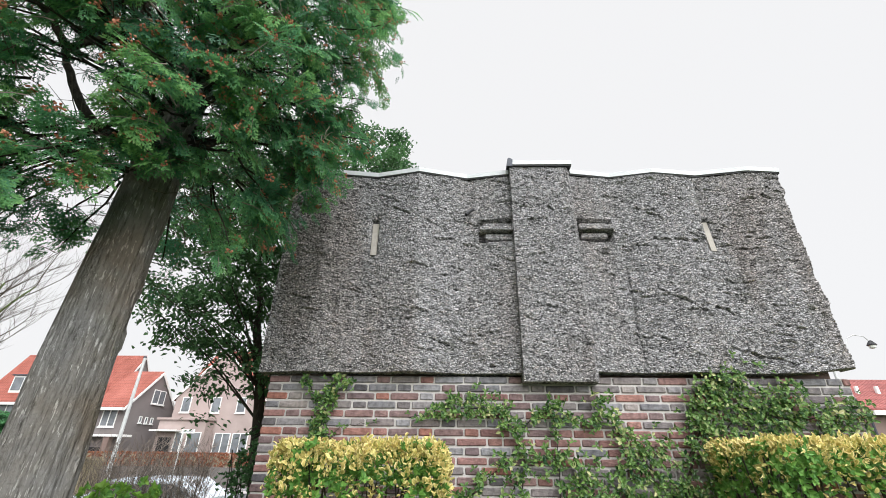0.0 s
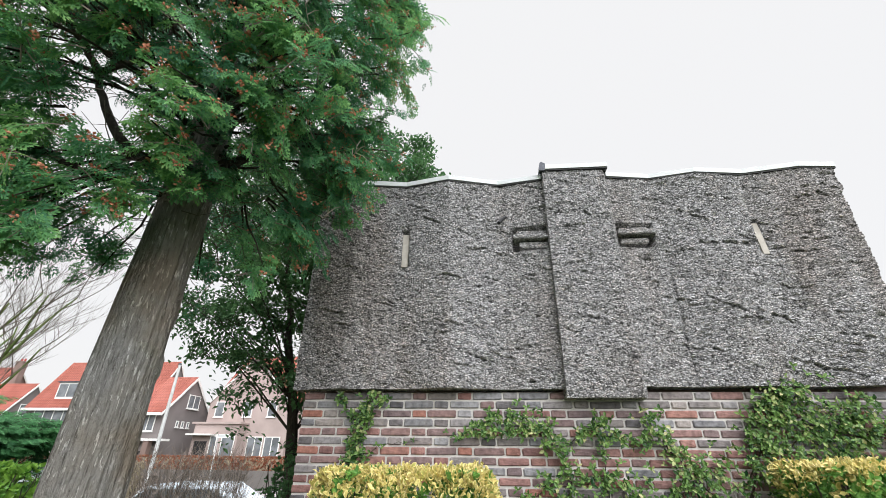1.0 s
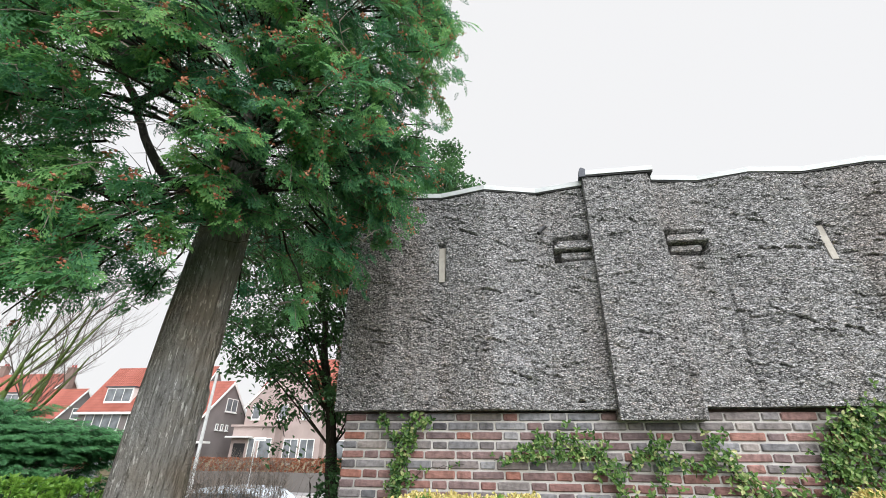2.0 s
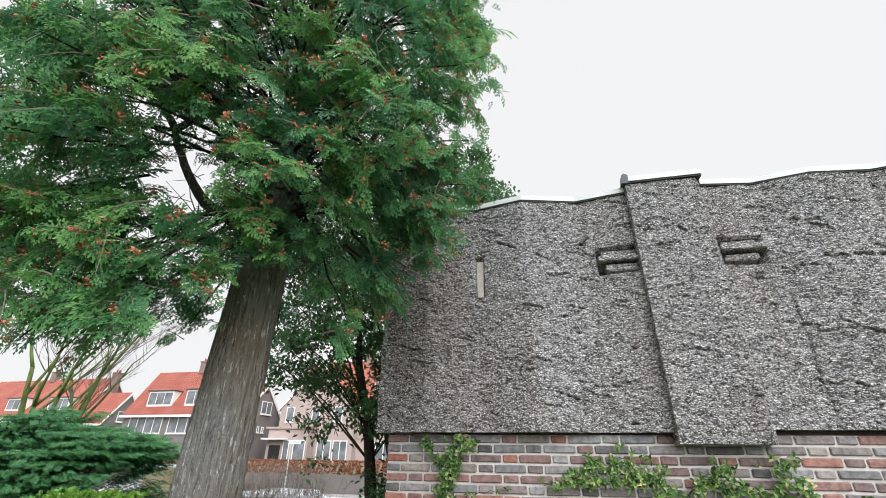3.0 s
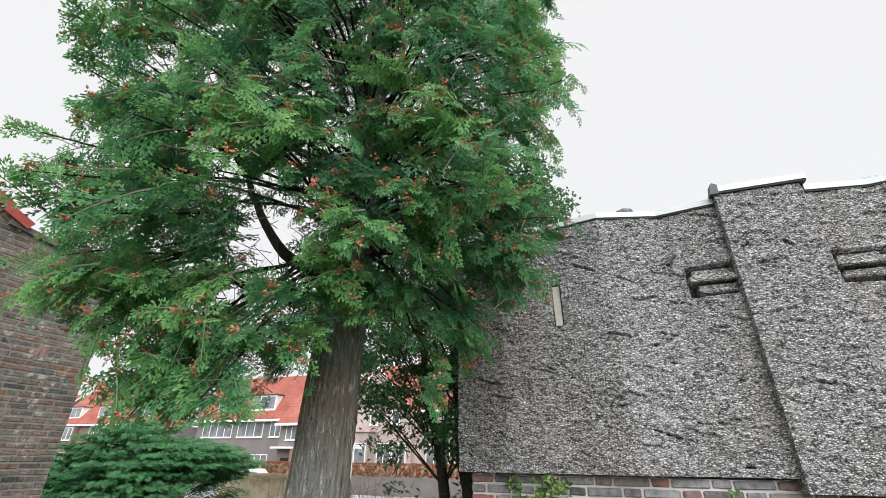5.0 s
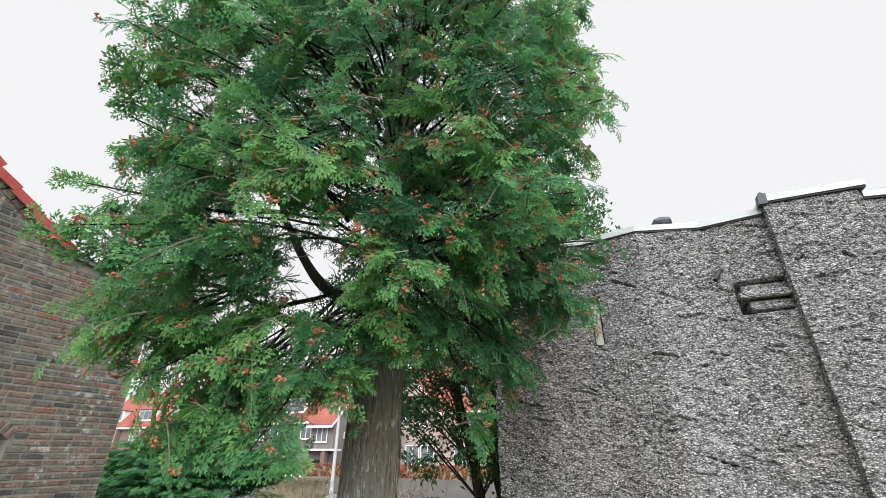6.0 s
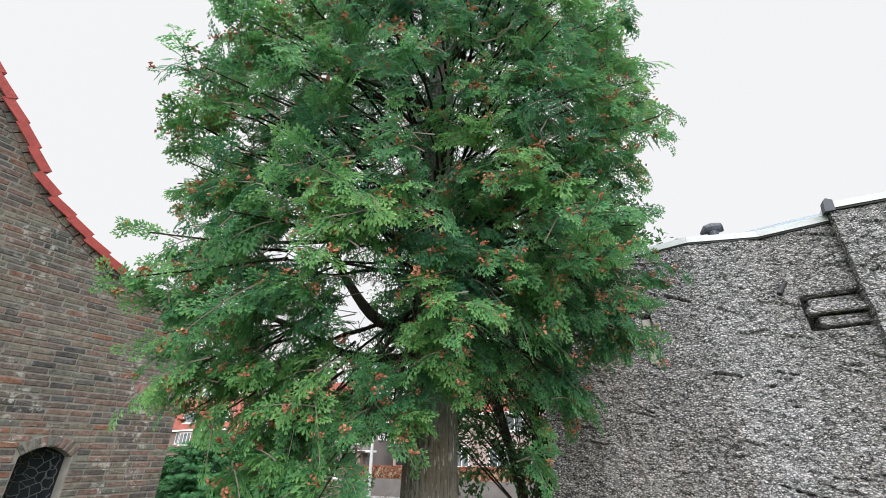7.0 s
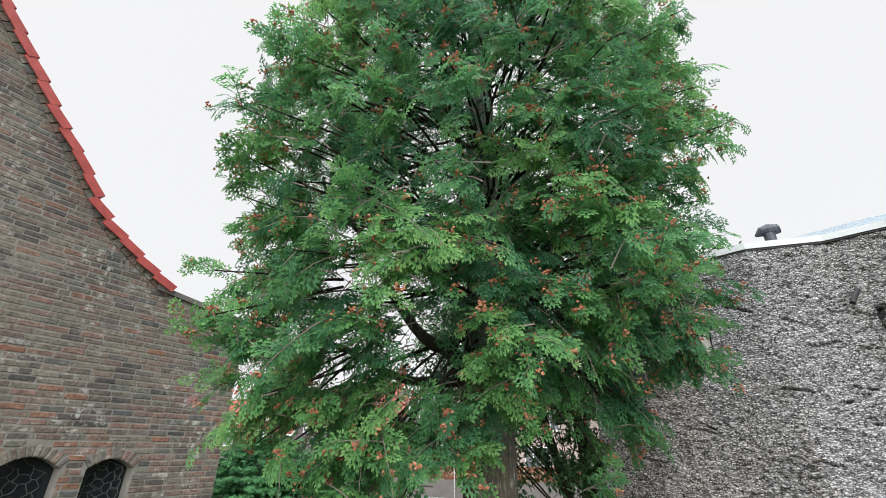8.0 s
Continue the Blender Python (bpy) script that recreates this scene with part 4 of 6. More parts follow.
def bare_round_trunk(p):
    """The room round the trunk, and before it, that the crown leaves open."""
    if p[1] < 1.45:
        return p[2] < 3.04 and p[0] > -1.42
    return p[2] < 3.17 and p[1] < 2.3 and -1.95 < p[0] < -1.28


def thuja_spray(rng, laterals, lobes=True):
    """A flat spray of a thuja, 1 long: an axis, side shoots to left and right in turn, and blunt scale-leaved lobes along these.
    Gives the vertices, the faces and how young each vertex is (0 at the stalk, 1 at the lobes' ends)."""
    v, q, age = [], [], []

    def lobe(x, y, a, ln, w, y0, y1):
        n = len(v)
        dx, dy = math.sin(a) * ln, math.cos(a) * ln
        px, py = math.cos(a) * w, -math.sin(a) * w
        v.extend([(x, y, 0), (x + dx * 0.62 + px, y + dy * 0.62 + py, 0.006), (x + dx, y + dy, -0.01), (x + dx * 0.62 - px, y + dy * 0.62 - py, 0.006)])
        age.extend([y0, (y0 + y1) / 2, y1, (y0 + y1) / 2])
        q.append((n, n + 1, n + 2, n + 3))
    lobe(0, 0, 0.0, 0.96, 0.013, 0.0, 0.7)
    for i in range(laterals):
        s = 0.10 + 0.84 * i / laterals
        side = 1 if i % 2 else -1
        a = side * (rng.uniform(0.62, 0.92) - 0.2 * s)
        reach = (0.50 * (1 - s) ** 0.75 + 0.11) * rng.uniform(0.8, 1.15) * (0.75 if s < 0.2 else 1.0)
        lobe(0, s, a, reach, 0.036 if lobes else 0.07, 0.1 + 0.3 * s, 0.85)
        if lobes:
            n = max(1, int(reach / 0.13))
            for k in range(n):
                u = (k + 0.7) / (n + 0.4)
                b = a + (0.62 if k % 2 else -0.62) * rng.uniform(0.8, 1.15)
                lobe(math.sin(a) * reach * u, s + math.cos(a) * reach * u, b, rng.uniform(0.17, 0.24) * (1.15 - 0.4 * u), 0.044, 0.25 + 0.3 * u, 0.6 + 0.4 * u)
            lobe(math.sin(a) * reach * 0.84, s + math.cos(a) * reach * 0.84, a, 0.18, 0.046, 0.6, 1.0)
    lobe(0, 0.86, 0.0, 0.22, 0.05, 0.6, 1.0)
    v = np.array(v)
    v[:, 2] += -0.16 * v[:, 1] ** 2 - 0.45 * v[:, 0] ** 2 + np.array([rng.uniform(-0.012, 0.012) for _ in v])
    return v, np.array(q), np.array(age)


def lay_sprays(name, data, kinds, mat, parent, label, rng):
    """All sprays of one material as one mesh, with the age and tone of each place stored."""
    g, ages = Geo(), []
    at, fwd, up, size, tone = (np.array(q, float) for q in data)
    pick = np.array([rng.randrange(len(kinds)) for _ in at])
    for k, (tv, tq, age) in enumerate(kinds):
        sel = pick == k
        scatter(g, (tv, tq), at[sel], fwd[sel], up[sel], size[sel])
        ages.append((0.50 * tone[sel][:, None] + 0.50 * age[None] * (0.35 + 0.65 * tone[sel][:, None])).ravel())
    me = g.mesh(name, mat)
    attr = me.attributes.new("growth_tone", "FLOAT", "POINT")
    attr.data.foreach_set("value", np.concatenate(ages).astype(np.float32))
    ob = link(name, me, parent, label)
    ob["kind"] = "stuff"


def build_thuja():
    rng = random.Random(21)
    t = thing("thuja_tree", (TRUNK[0], TRUNK[1], 0), "tall thuja with a bare grey fibrous trunk and drooping green sprays", "tree")
    part("trunk", trunk_geo(TRUNK[0] - 0.06, TRUNK[1], -0.1, 9.6, 0.178, 0.03, 0.09, 9.0, 0.014, rng, (0.022, 0.0), 0.025, 110), BARK, t, "grey-brown fibrous bark with pale streaks", True)
    twigs, pale = Geo(), Geo()
    near, back, shade = ([[] for _ in range(5)] for _ in range(3))
    cones = []

    def axis(z):
        return np.array([TRUNK[0] + 0.028 * (z - 2), TRUNK[1], z])

    def jitter(k):
        return np.array([rng.uniform(-k, k), rng.uniform(-k, k), rng.uniform(-k, k)])

    def put(into, p, f, n, size, tone):
        for q, val in zip(into, (p, f, n, size, tone)):
            q.append(val)

    def frond(p, d, ln, out, behind, tone, fruit):
        """A drooping plume: a bowed twig with sprays to both sides in one tilted plane, the last ones hanging."""
        sag = rng.uniform(0.0, 0.75)
        roll = jitter(0.8)
        pts = [p + d * ln * u + np.array([0, 0, -sag * ln * u * u]) for u in np.linspace(0, 1, 5)]
        n = 6 if behind else 9
        grown = 0
        for w in range(n):
            u = 0.16 + 0.84 * (w + 0.5) / n
            tan = unit(d + np.array([0, 0, -2 * sag * u]))
            nrm = unit(np.array([0, 0, 0.75]) + out * rng.uniform(0.2, 0.9) + roll)
            lat = unit(np.cross(tan, nrm))
            side = 1 if w % 2 else -1
            f = unit(tan * rng.uniform(0.6, 1.0) + lat * side * rng.uniform(0.5, 1.0) * (1.1 - 0.75 * u) + np.array([0, 0, -rng.uniform(-0.15, 0.65)]) + jitter(0.3))
            at = p + d * ln * u + np.array([0, 0, -sag * ln * u * u]) + jitter(0.006)
            if at[2] < 2.46 or in_pocket(at) or bare_round_trunk(at):
                continue
            put(back if behind else near, at, f, unit(nrm + jitter(0.5)), rng.uniform(0.068, 0.112) * (1.2 if behind else 1.0) * (1.12 - 0.35 * u), min(1.0, max(0.0, tone + rng.uniform(-0.16, 0.16))))
            grown += 1
            if fruit and u > 0.35 and rng.random() < 0.22:
                cones.append(at + f * rng.uniform(0.03, 0.07) + np.array([0, 0, 0.012]))

        if grown > n // 2:
            tube(twigs, pts, np.linspace(0.0034, 0.0012, 5), 3, False)
        return grown

    # boughs: each a thin limb from the trunk that ends in a fan of plumes
    made = tries = 0
    while made < 335 + len(LOW_BOUGHS) and tries < 6000:
        if made < len(MAIN_BOUGHS) or made >= 335:
            z, a, s = MAIN_BOUGHS[made] if made < 335 else LOW_BOUGHS[made - 335]
            a, s = math.radians(a), (s - 0.13) / crown_reach(z, math.radians(a))
            keep = True
        else:
            tries += 1
            z = 2.80 + 3.4 * ((tries * 0.754877) % 1.0) ** 1.2
            a = 6.2832 * ((tries * 0.569840) % 1.0) + rng.uniform(-0.15, 0.15)
            s = rng.uniform(0.80, 1.0) if rng.random() < 0.68 else rng.uniform(0.5, 0.8)
            keep = not (math.sin(a - 0.25) > 0.3 and rng.random() < 0.72) and not (z < 4.3 and math.cos(a - 2.6) > 0.6 and rng.random() < 0.75) and not (z < 3.2 and math.cos(a + 2.1) < 0.6 and rng.random() < 0.4) and not (z < 4.6 and math.cos(a + 2.75) > 0.85 and rng.random() < 0.3) and not (z < 4.1 and math.cos(a - 0.35) > 0.75 and rng.random() < 0.45)
        out = np.array([math.cos(a), math.sin(a), 0])
        lat = np.array([-math.sin(a), math.cos(a), 0])
        behind = math.sin(a - 0.25) > 0.6
        tip = axis(z) + out * crown_reach(z, a) * s
        if not keep or (made < 335 and in_pocket(tip)):
            continue
        made += 1
        root = axis(min(z + rng.uniform(-0.35, 0.25), 7.0) if z > 3.75 else rng.uniform(3.35, 4.1))
        mid = root + (tip - root) * 0.5 + np.array([0, 0, rng.uniform(0.02, 0.22)]) + lat * rng.uniform(-0.2, 0.2)
        u = np.linspace(0, 1, 9)[:, None]
        path = (1 - u) ** 2 * root + 2 * u * (1 - u) * mid + u * u * tip
        path[1:-1] += np.array([jitter(0.015) for _ in range(7)])
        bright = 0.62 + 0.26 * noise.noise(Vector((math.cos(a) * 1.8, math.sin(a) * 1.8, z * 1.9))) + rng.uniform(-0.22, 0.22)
        # boughs ending inside the crown get its shade as a darker tone
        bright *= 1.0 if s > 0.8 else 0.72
        green = 0
        for k in range(5 if behind else rng.randint(5, 7)):
            b = rng.uniform(0.0, 0.38)
            start = path[-1] + (path[-3] - path[-1]) * b * 2.2 + lat * rng.uniform(-0.10, 0.10) + np.array([0, 0, rng.uniform(-0.09, 0.07)])
            d = unit(out * rng.uniform(-0.1, 1.0) + lat * rng.uniform(-1.0, 1.0) + np.array([0, 0, rng.uniform(-0.3, 0.5)]))
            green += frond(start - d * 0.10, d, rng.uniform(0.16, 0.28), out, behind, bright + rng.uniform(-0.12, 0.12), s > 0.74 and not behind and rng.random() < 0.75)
        # a third of the boughs reach the trunk, the others fork off their neighbours
        inner = 0 if made % 3 == 0 else (3 if z > 3.75 else 5)
        if green > 16 and not any(in_pocket(q) for q in path[max(2, inner):]):
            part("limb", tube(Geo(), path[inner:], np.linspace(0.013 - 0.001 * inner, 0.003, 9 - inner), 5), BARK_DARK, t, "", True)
        # shade-painted darker sprays and dry twigs on the inner part of the bough
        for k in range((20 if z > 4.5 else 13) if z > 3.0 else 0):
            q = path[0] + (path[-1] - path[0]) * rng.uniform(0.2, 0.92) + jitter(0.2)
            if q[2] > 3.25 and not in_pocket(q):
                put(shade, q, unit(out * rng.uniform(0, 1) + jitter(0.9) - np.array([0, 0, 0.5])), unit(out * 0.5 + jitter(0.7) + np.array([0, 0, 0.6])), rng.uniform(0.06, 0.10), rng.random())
    # dry brown twigs in the shade of the crown
    dry = Geo()
    for _ in range(1700):
        z = rng.uniform(3.1, 6.2)
        a = rng.uniform(-math.pi, math.pi)
        out = np.array([math.cos(a), math.sin(a), 0])
        p = axis(z) + out * crown_reach(z, a) * rng.uniform(0.15, 0.75)
        if in_pocket(p) and rng.random() < 0.6:
            continue
        d = unit(out * rng.uniform(0.2, 1.0) + jitter(0.7)) * rng.uniform(0.08, 0.26)
        tube(dry, [p, p + d * 0.5 + np.array([0, 0, rng.uniform(-0.03, 0.03)]), p + d], [0.003, 0.0024, 0.0012], 3, False)
    part("dry_twigwork", dry, TWIG_DARK, t, "dry brown twigs", False, "stuff")
    # pale bowed twigs that stand bare in front of the green
    for k in range(20):
        z = rng.uniform(3.0, 4.9)
        a = rng.uniform(-2.5, 0.3)
        out = np.array([math.cos(a), math.sin(a), 0])
        lat = np.array([-math.sin(a), math.cos(a), 0]) * rng.choice((-1, 1))
        p = axis(z) + out * crown_reach(z, a) * rng.uniform(0.62, 0.8)
        ln = rng.uniform(0.15, 0.34)
        pts = [p + out * ln * 0.55 * u + lat * ln * rng.uniform(0.6, 0.9) * u + np.array([0, 0, ln * (-0.35 * math.sin(u * 2.6) + 0.2 * u * u)]) for u in np.linspace(0, 1, 8)]
        tube(pale, pts, np.linspace(0.0038, 0.0016, 8), 5, False)
        for _ in range(2):
            b = pts[rng.randint(3, 7)]
            d = unit(out + lat * rng.uniform(-0.4, 1) + jitter(0.6)) * rng.uniform(0.06, 0.13)
            tube(pale, [b, b + d * 0.6 + np.array([0, 0, 0.012]), b + d], [0.0032, 0.0024, 0.0012], 4, False)
    part("bare_twigwork", pale, TWIG_PALE, t, "pale bare bowed twigs", False, "stuff")
    # stout limbs low in the crown, one of them forked
    for pts, r in (([(-1.66, 1.78, 3.36), (-1.80, 1.62, 3.43), (-1.95, 1.55, 3.53), (-2.12, 1.56, 3.74), (-2.26, 1.54, 3.95), (-2.31, 1.50, 4.12)], 0.040),
                   ([(-2.31, 1.50, 4.12), (-2.42, 1.40, 4.32), (-2.62, 1.36, 4.5), (-2.75, 1.38, 4.8)], 0.024),
                   ([(-2.30, 1.50, 4.10), (-2.16, 1.58, 4.3), (-2.12, 1.66, 4.6), (-2.05, 1.7, 5.0)], 0.024),
                   ([(-2.14, 1.60, 4.36), (-1.98, 1.66, 4.46), (-1.8, 1.7, 4.62)], 0.016),
                   ([(-1.70, 1.74, 3.28), (-1.84, 1.56, 3.29), (-2.0, 1.5, 3.28), (-2.19, 1.50, 3.37), (-2.42, 1.44, 3.5), (-2.66, 1.35, 3.58)], 0.030),
                   ([(-1.63, 1.8, 4.34), (-1.42, 1.70, 4.16), (-1.17, 1.60, 3.95), (-1.02, 1.56, 3.8)], 0.022),
                   ([(-1.63, 1.8, 4.05), (-1.36, 1.64, 4.2), (-1.17, 1.54, 4.28), (-1.02, 1.50, 4.32)], 0.030),
                   ([(-1.65, 1.8, 3.5), (-1.45, 2.1, 3.9), (-1.3, 2.3, 4.5), (-1.25, 2.4, 5.2)], 0.04),
                   ([(-1.63, 1.85, 4.6), (-1.95, 2.1, 5.1), (-2.1, 2.2, 5.8)], 0.035)):
        p = np.array(pts)
        u = np.linspace(0, 1, 14)
        q = np.stack([np.interp(u, np.linspace(0, 1, len(p)), p[:, k]) for k in range(3)], 1)
        q[1:-1] = (q[:-2] + 2 * q[1:-1] + q[2:]) / 4 + np.array([jitter(0.008) for _ in range(12)])
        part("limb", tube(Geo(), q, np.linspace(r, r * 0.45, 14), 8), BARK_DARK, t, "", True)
    stub = Geo()
    tube(stub, [(-1.12, 1.53, 4.285), (-1.06, 1.50, 4.30), (-0.98, 1.47, 4.325), (-0.90, 1.44, 4.33)], [0.024, 0.023, 0.019, 0.012], 8)
    part("limb", stub, TWIG_PALE, t, "pale barkless limb end", True)
    part("twigwork", twigs, TWIG, t, "thin grey twigs", False, "stuff")
    # gaps: the low street side is thin, and the inside of the crown lets the sky through in patches
    def thin(p):
        return p[0] < -2.42 and p[1] > 1.35 and p[2] < 3.35 and noise.noise(Vector(p) * 6.0) < 0.12

    def open_inside(p):
        return noise.noise(Vector(p) * 5.0) < -0.06
    for group, gap in ((near, thin), (back, thin), (shade, open_inside)):
        kept = [k for k, p in enumerate(group[0]) if not gap(p)]
        for q in group:
            q[:] = [q[k] for k in kept]
    cones = [p for p in cones if not thin(p)]
    fine = [thuja_spray(random.Random(50 + k), 7) for k in range(5)]
    coarse = [thuja_spray(random.Random(60 + k), 5) for k in range(3)]
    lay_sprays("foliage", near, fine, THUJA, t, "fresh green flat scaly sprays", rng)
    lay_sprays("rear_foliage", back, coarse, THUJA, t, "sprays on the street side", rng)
    lay_sprays("inner_foliage", shade, coarse, THUJA_IN, t, "sprays close to the trunk, shade put into their darker green", rng)
    g = Geo()
    bud = np.array([(0, 0, 0), (0.35, 0.45, 0), (0, 0.45, 0.35), (-0.35, 0.45, 0), (0, 0.45, -0.35), (0, 1, 0)])
    budq = np.array([(0, 1, 5, 2), (0, 2, 5, 3), (0, 3, 5, 4), (0, 4, 5, 1)])
    ca, cf, cu, cs = [], [], [], []
    for e in cones:
        for _ in range(rng.randint(6, 12)):
            ca.append(e + np.array([rng.gauss(0, 0.011), rng.gauss(0, 0.011), rng.gauss(0, 0.008)]))
            cf.append([rng.uniform(-1, 1), rng.uniform(-1, 1), rng.uniform(-0.6, 0.8)])
            cu.append([rng.uniform(-1, 1), rng.uniform(-1, 1), 1.0])
            cs.append(rng.uniform(0.012, 0.020))
    scatter(g, (bud, budq), ca, cf, cu, cs)
    part("cone_mass", g, CONES, t, "clusters of small russet cones at the spray tips", False, "stuff")


build_thuja()


# ---------------------------------------------------------------- the dark tree behind the building
def build_evergreen():
    """A many-stemmed tree: stems, arching limbs, and small leaves in uneven drooping clumps through a wide crown."""
    rng = random.Random(31)
    t = thing("evergreen_tree", (-2.1, 5.3, 0), "dark many-stemmed evergreen tree behind the building's corner", "tree")
    stems = []
    for path, r in (([(-2.15, 5.2, -0.05), (-2.2, 5.2, 1.6), (-2.5, 5.25, 3.2), (-2.9, 5.3, 4.9)], 0.10),
                    ([(-2.05, 5.35, -0.05), (-2.05, 5.35, 1.8), (-2.2, 5.4, 3.8), (-2.3, 5.5, 6.1)], 0.11),
                    ([(-1.95, 5.6, -0.05), (-1.9, 5.9, 2.2), (-1.5, 6.25, 4.8), (-1.0, 6.2, 6.6)], 0.10)):
        p = np.array(path, float)
        u = np.linspace(0, 1, 14)
        pts = np.stack([np.interp(u, np.linspace(0, 1, len(p)), p[:, k]) for k in range(3)], 1)
        pts[1:] += np.array([[rng.uniform(-0.04, 0.04) for _ in range(3)] for _ in range(13)])
        stems.append(pts)
        part("trunk", tube(Geo(), pts, np.linspace(r, r * 0.25, 14), 9), BARK_DARK, t, "", True)

    def inside(p):
        x, y, z = p
        if z < 1.6 + 1.0 * max(0.0, -2.1 - x) or (y < 6.5 and x > -1.5 and z < 5.0):
            return False
        e = ((x + 2.35) / 2.25) ** 2 + ((y - 5.45) / 1.25) ** 2 + ((z - 4.55) / 2.75) ** 2
        return e < 1.0 + 0.35 * noise.noise(Vector((x * 1.5, y * 1.5, z * 1.5))) and x < -0.2
    wood = Geo()
    ends = []
    while len(ends) < 1050:
        p = np.array([rng.uniform(-4.7, -0.1), rng.uniform(4.1, 6.8), rng.uniform(1.5, 7.4)])
        if inside(p) and noise.noise(Vector(p * 2.3)) > ((0.02 if p[2] < 3.4 else -0.07) if p[0] < -1.4 else -0.3):
            ends.append(p)
            if len(ends) % 14 == 0:
                st = min(stems, key=lambda q: np.linalg.norm(q[-4] - p))
                s = st[max(2, min(13, int(14 * (p[2] - 0.9) / (st[-1][2] + 0.6))))]
                if p[2] > 3.2:
                    tube(wood, [s, s + (p - s) * 0.5 + np.array([0, 0, 0.1]), p], [0.013, 0.009, 0.003], 5, False)
            else:
                q = p + np.array([(-2.3 - p[0]) * 0.15, 0, -rng.uniform(0.05, 0.2)])
                tube(wood, [q, (p + q) / 2, p], [0.006, 0.004, 0.002], 3, False)
    part("branchwork", wood, BARK_DARK, t, "", True, "stuff")
    at, fwd, up, size = [], [], [], []
    for e in ends:
        lean = np.array([rng.uniform(-1, 1), rng.uniform(-1, 1), rng.uniform(-0.7, 0.1)])
        for _ in range(48):
            o = np.array([rng.gauss(0, 0.10), rng.gauss(0, 0.10), rng.gauss(0, 0.045)])
            at.append(e + o - np.array([0, 0, 1.2 * (o[0] ** 2 + o[1] ** 2)]))
            fwd.append(lean + np.array([rng.uniform(-0.9, 0.9), rng.uniform(-0.9, 0.9), rng.uniform(-0.6, 0.3)]))
            up.append([rng.uniform(-0.7, 0.7), rng.uniform(-0.7, 0.7), 1])
            size.append(rng.uniform(0.048, 0.09))
    g = Geo()
    scatter(g, single_leaf(), at, fwd, up, size)
    part("crown", g, YEW, t, "", False, "stuff")


build_evergreen()


# ---------------------------------------------------------------- bare tree across the lawn
def build_bare_tree(x, y):
    rng = random.Random(77)
    t = thing("bare_tree", (x, y, ground_height(y)), "leafless many-stemmed tree with green mossy stems", "tree")
    twigs = Geo()

    def grow(g, p, d, ln, r, depth):
        pts = [p]
        q = np.array(p)
        dd = np.array(d)
        for _ in range(5):
            dd = unit(dd + np.array([rng.uniform(-0.09, 0.09), rng.uniform(-0.09, 0.09), rng.uniform(0.0, 0.14)]))
            q = q + dd * ln / 5
            pts.append(q)
        tube(g if depth < 2 else twigs, pts, np.linspace(r, r * 0.45, 6), 7 if depth < 2 else 4, depth < 2)
        if depth < 4:
            for k in range(3 if depth < 2 else 5):
                w = rng.randint(2, 5)
                a = rng.uniform(0, 6.28)
                nd = unit(dd + np.array([math.cos(a), math.sin(a), rng.uniform(-0.15, 0.5)]) * rng.uniform(0.5, 0.95))
                grow(g, pts[w], nd, ln * rng.uniform(0.5, 0.72), r * 0.42, depth + 1)
    for k in range(5):
        a = k * 1.26 + 0.4
        g = Geo()
        grow(g, np.array([x + 0.35 * math.cos(a), y + 0.35 * math.sin(a), ground_height(y) - 0.05]), unit(np.array([0.2 * math.cos(a), 0.2 * math.sin(a), 1.0])), rng.uniform(5.0, 6.2), rng.uniform(0.15, 0.21), 0)
        part("stem", g, BARK_MOSS, t, "mossy green-brown stem", True)
    part("twigwork", twigs, TWIG_DARK, t, "fan of thin bare twigs", False, "stuff")


build_bare_tree(-22.2, 16.0)


# ---------------------------------------------------------------- spreading juniper
JUNIPER_X = (-20.5, -18.0, -17.0, -16.5, -15.4, -13.8, -13.2, -11.8, -10.8, -9.85)
JUNIPER_TOP = (2.00, 2.28, 2.46, 3.28, 3.46, 3.52, 3.00, 2.90, 2.66, 2.36)


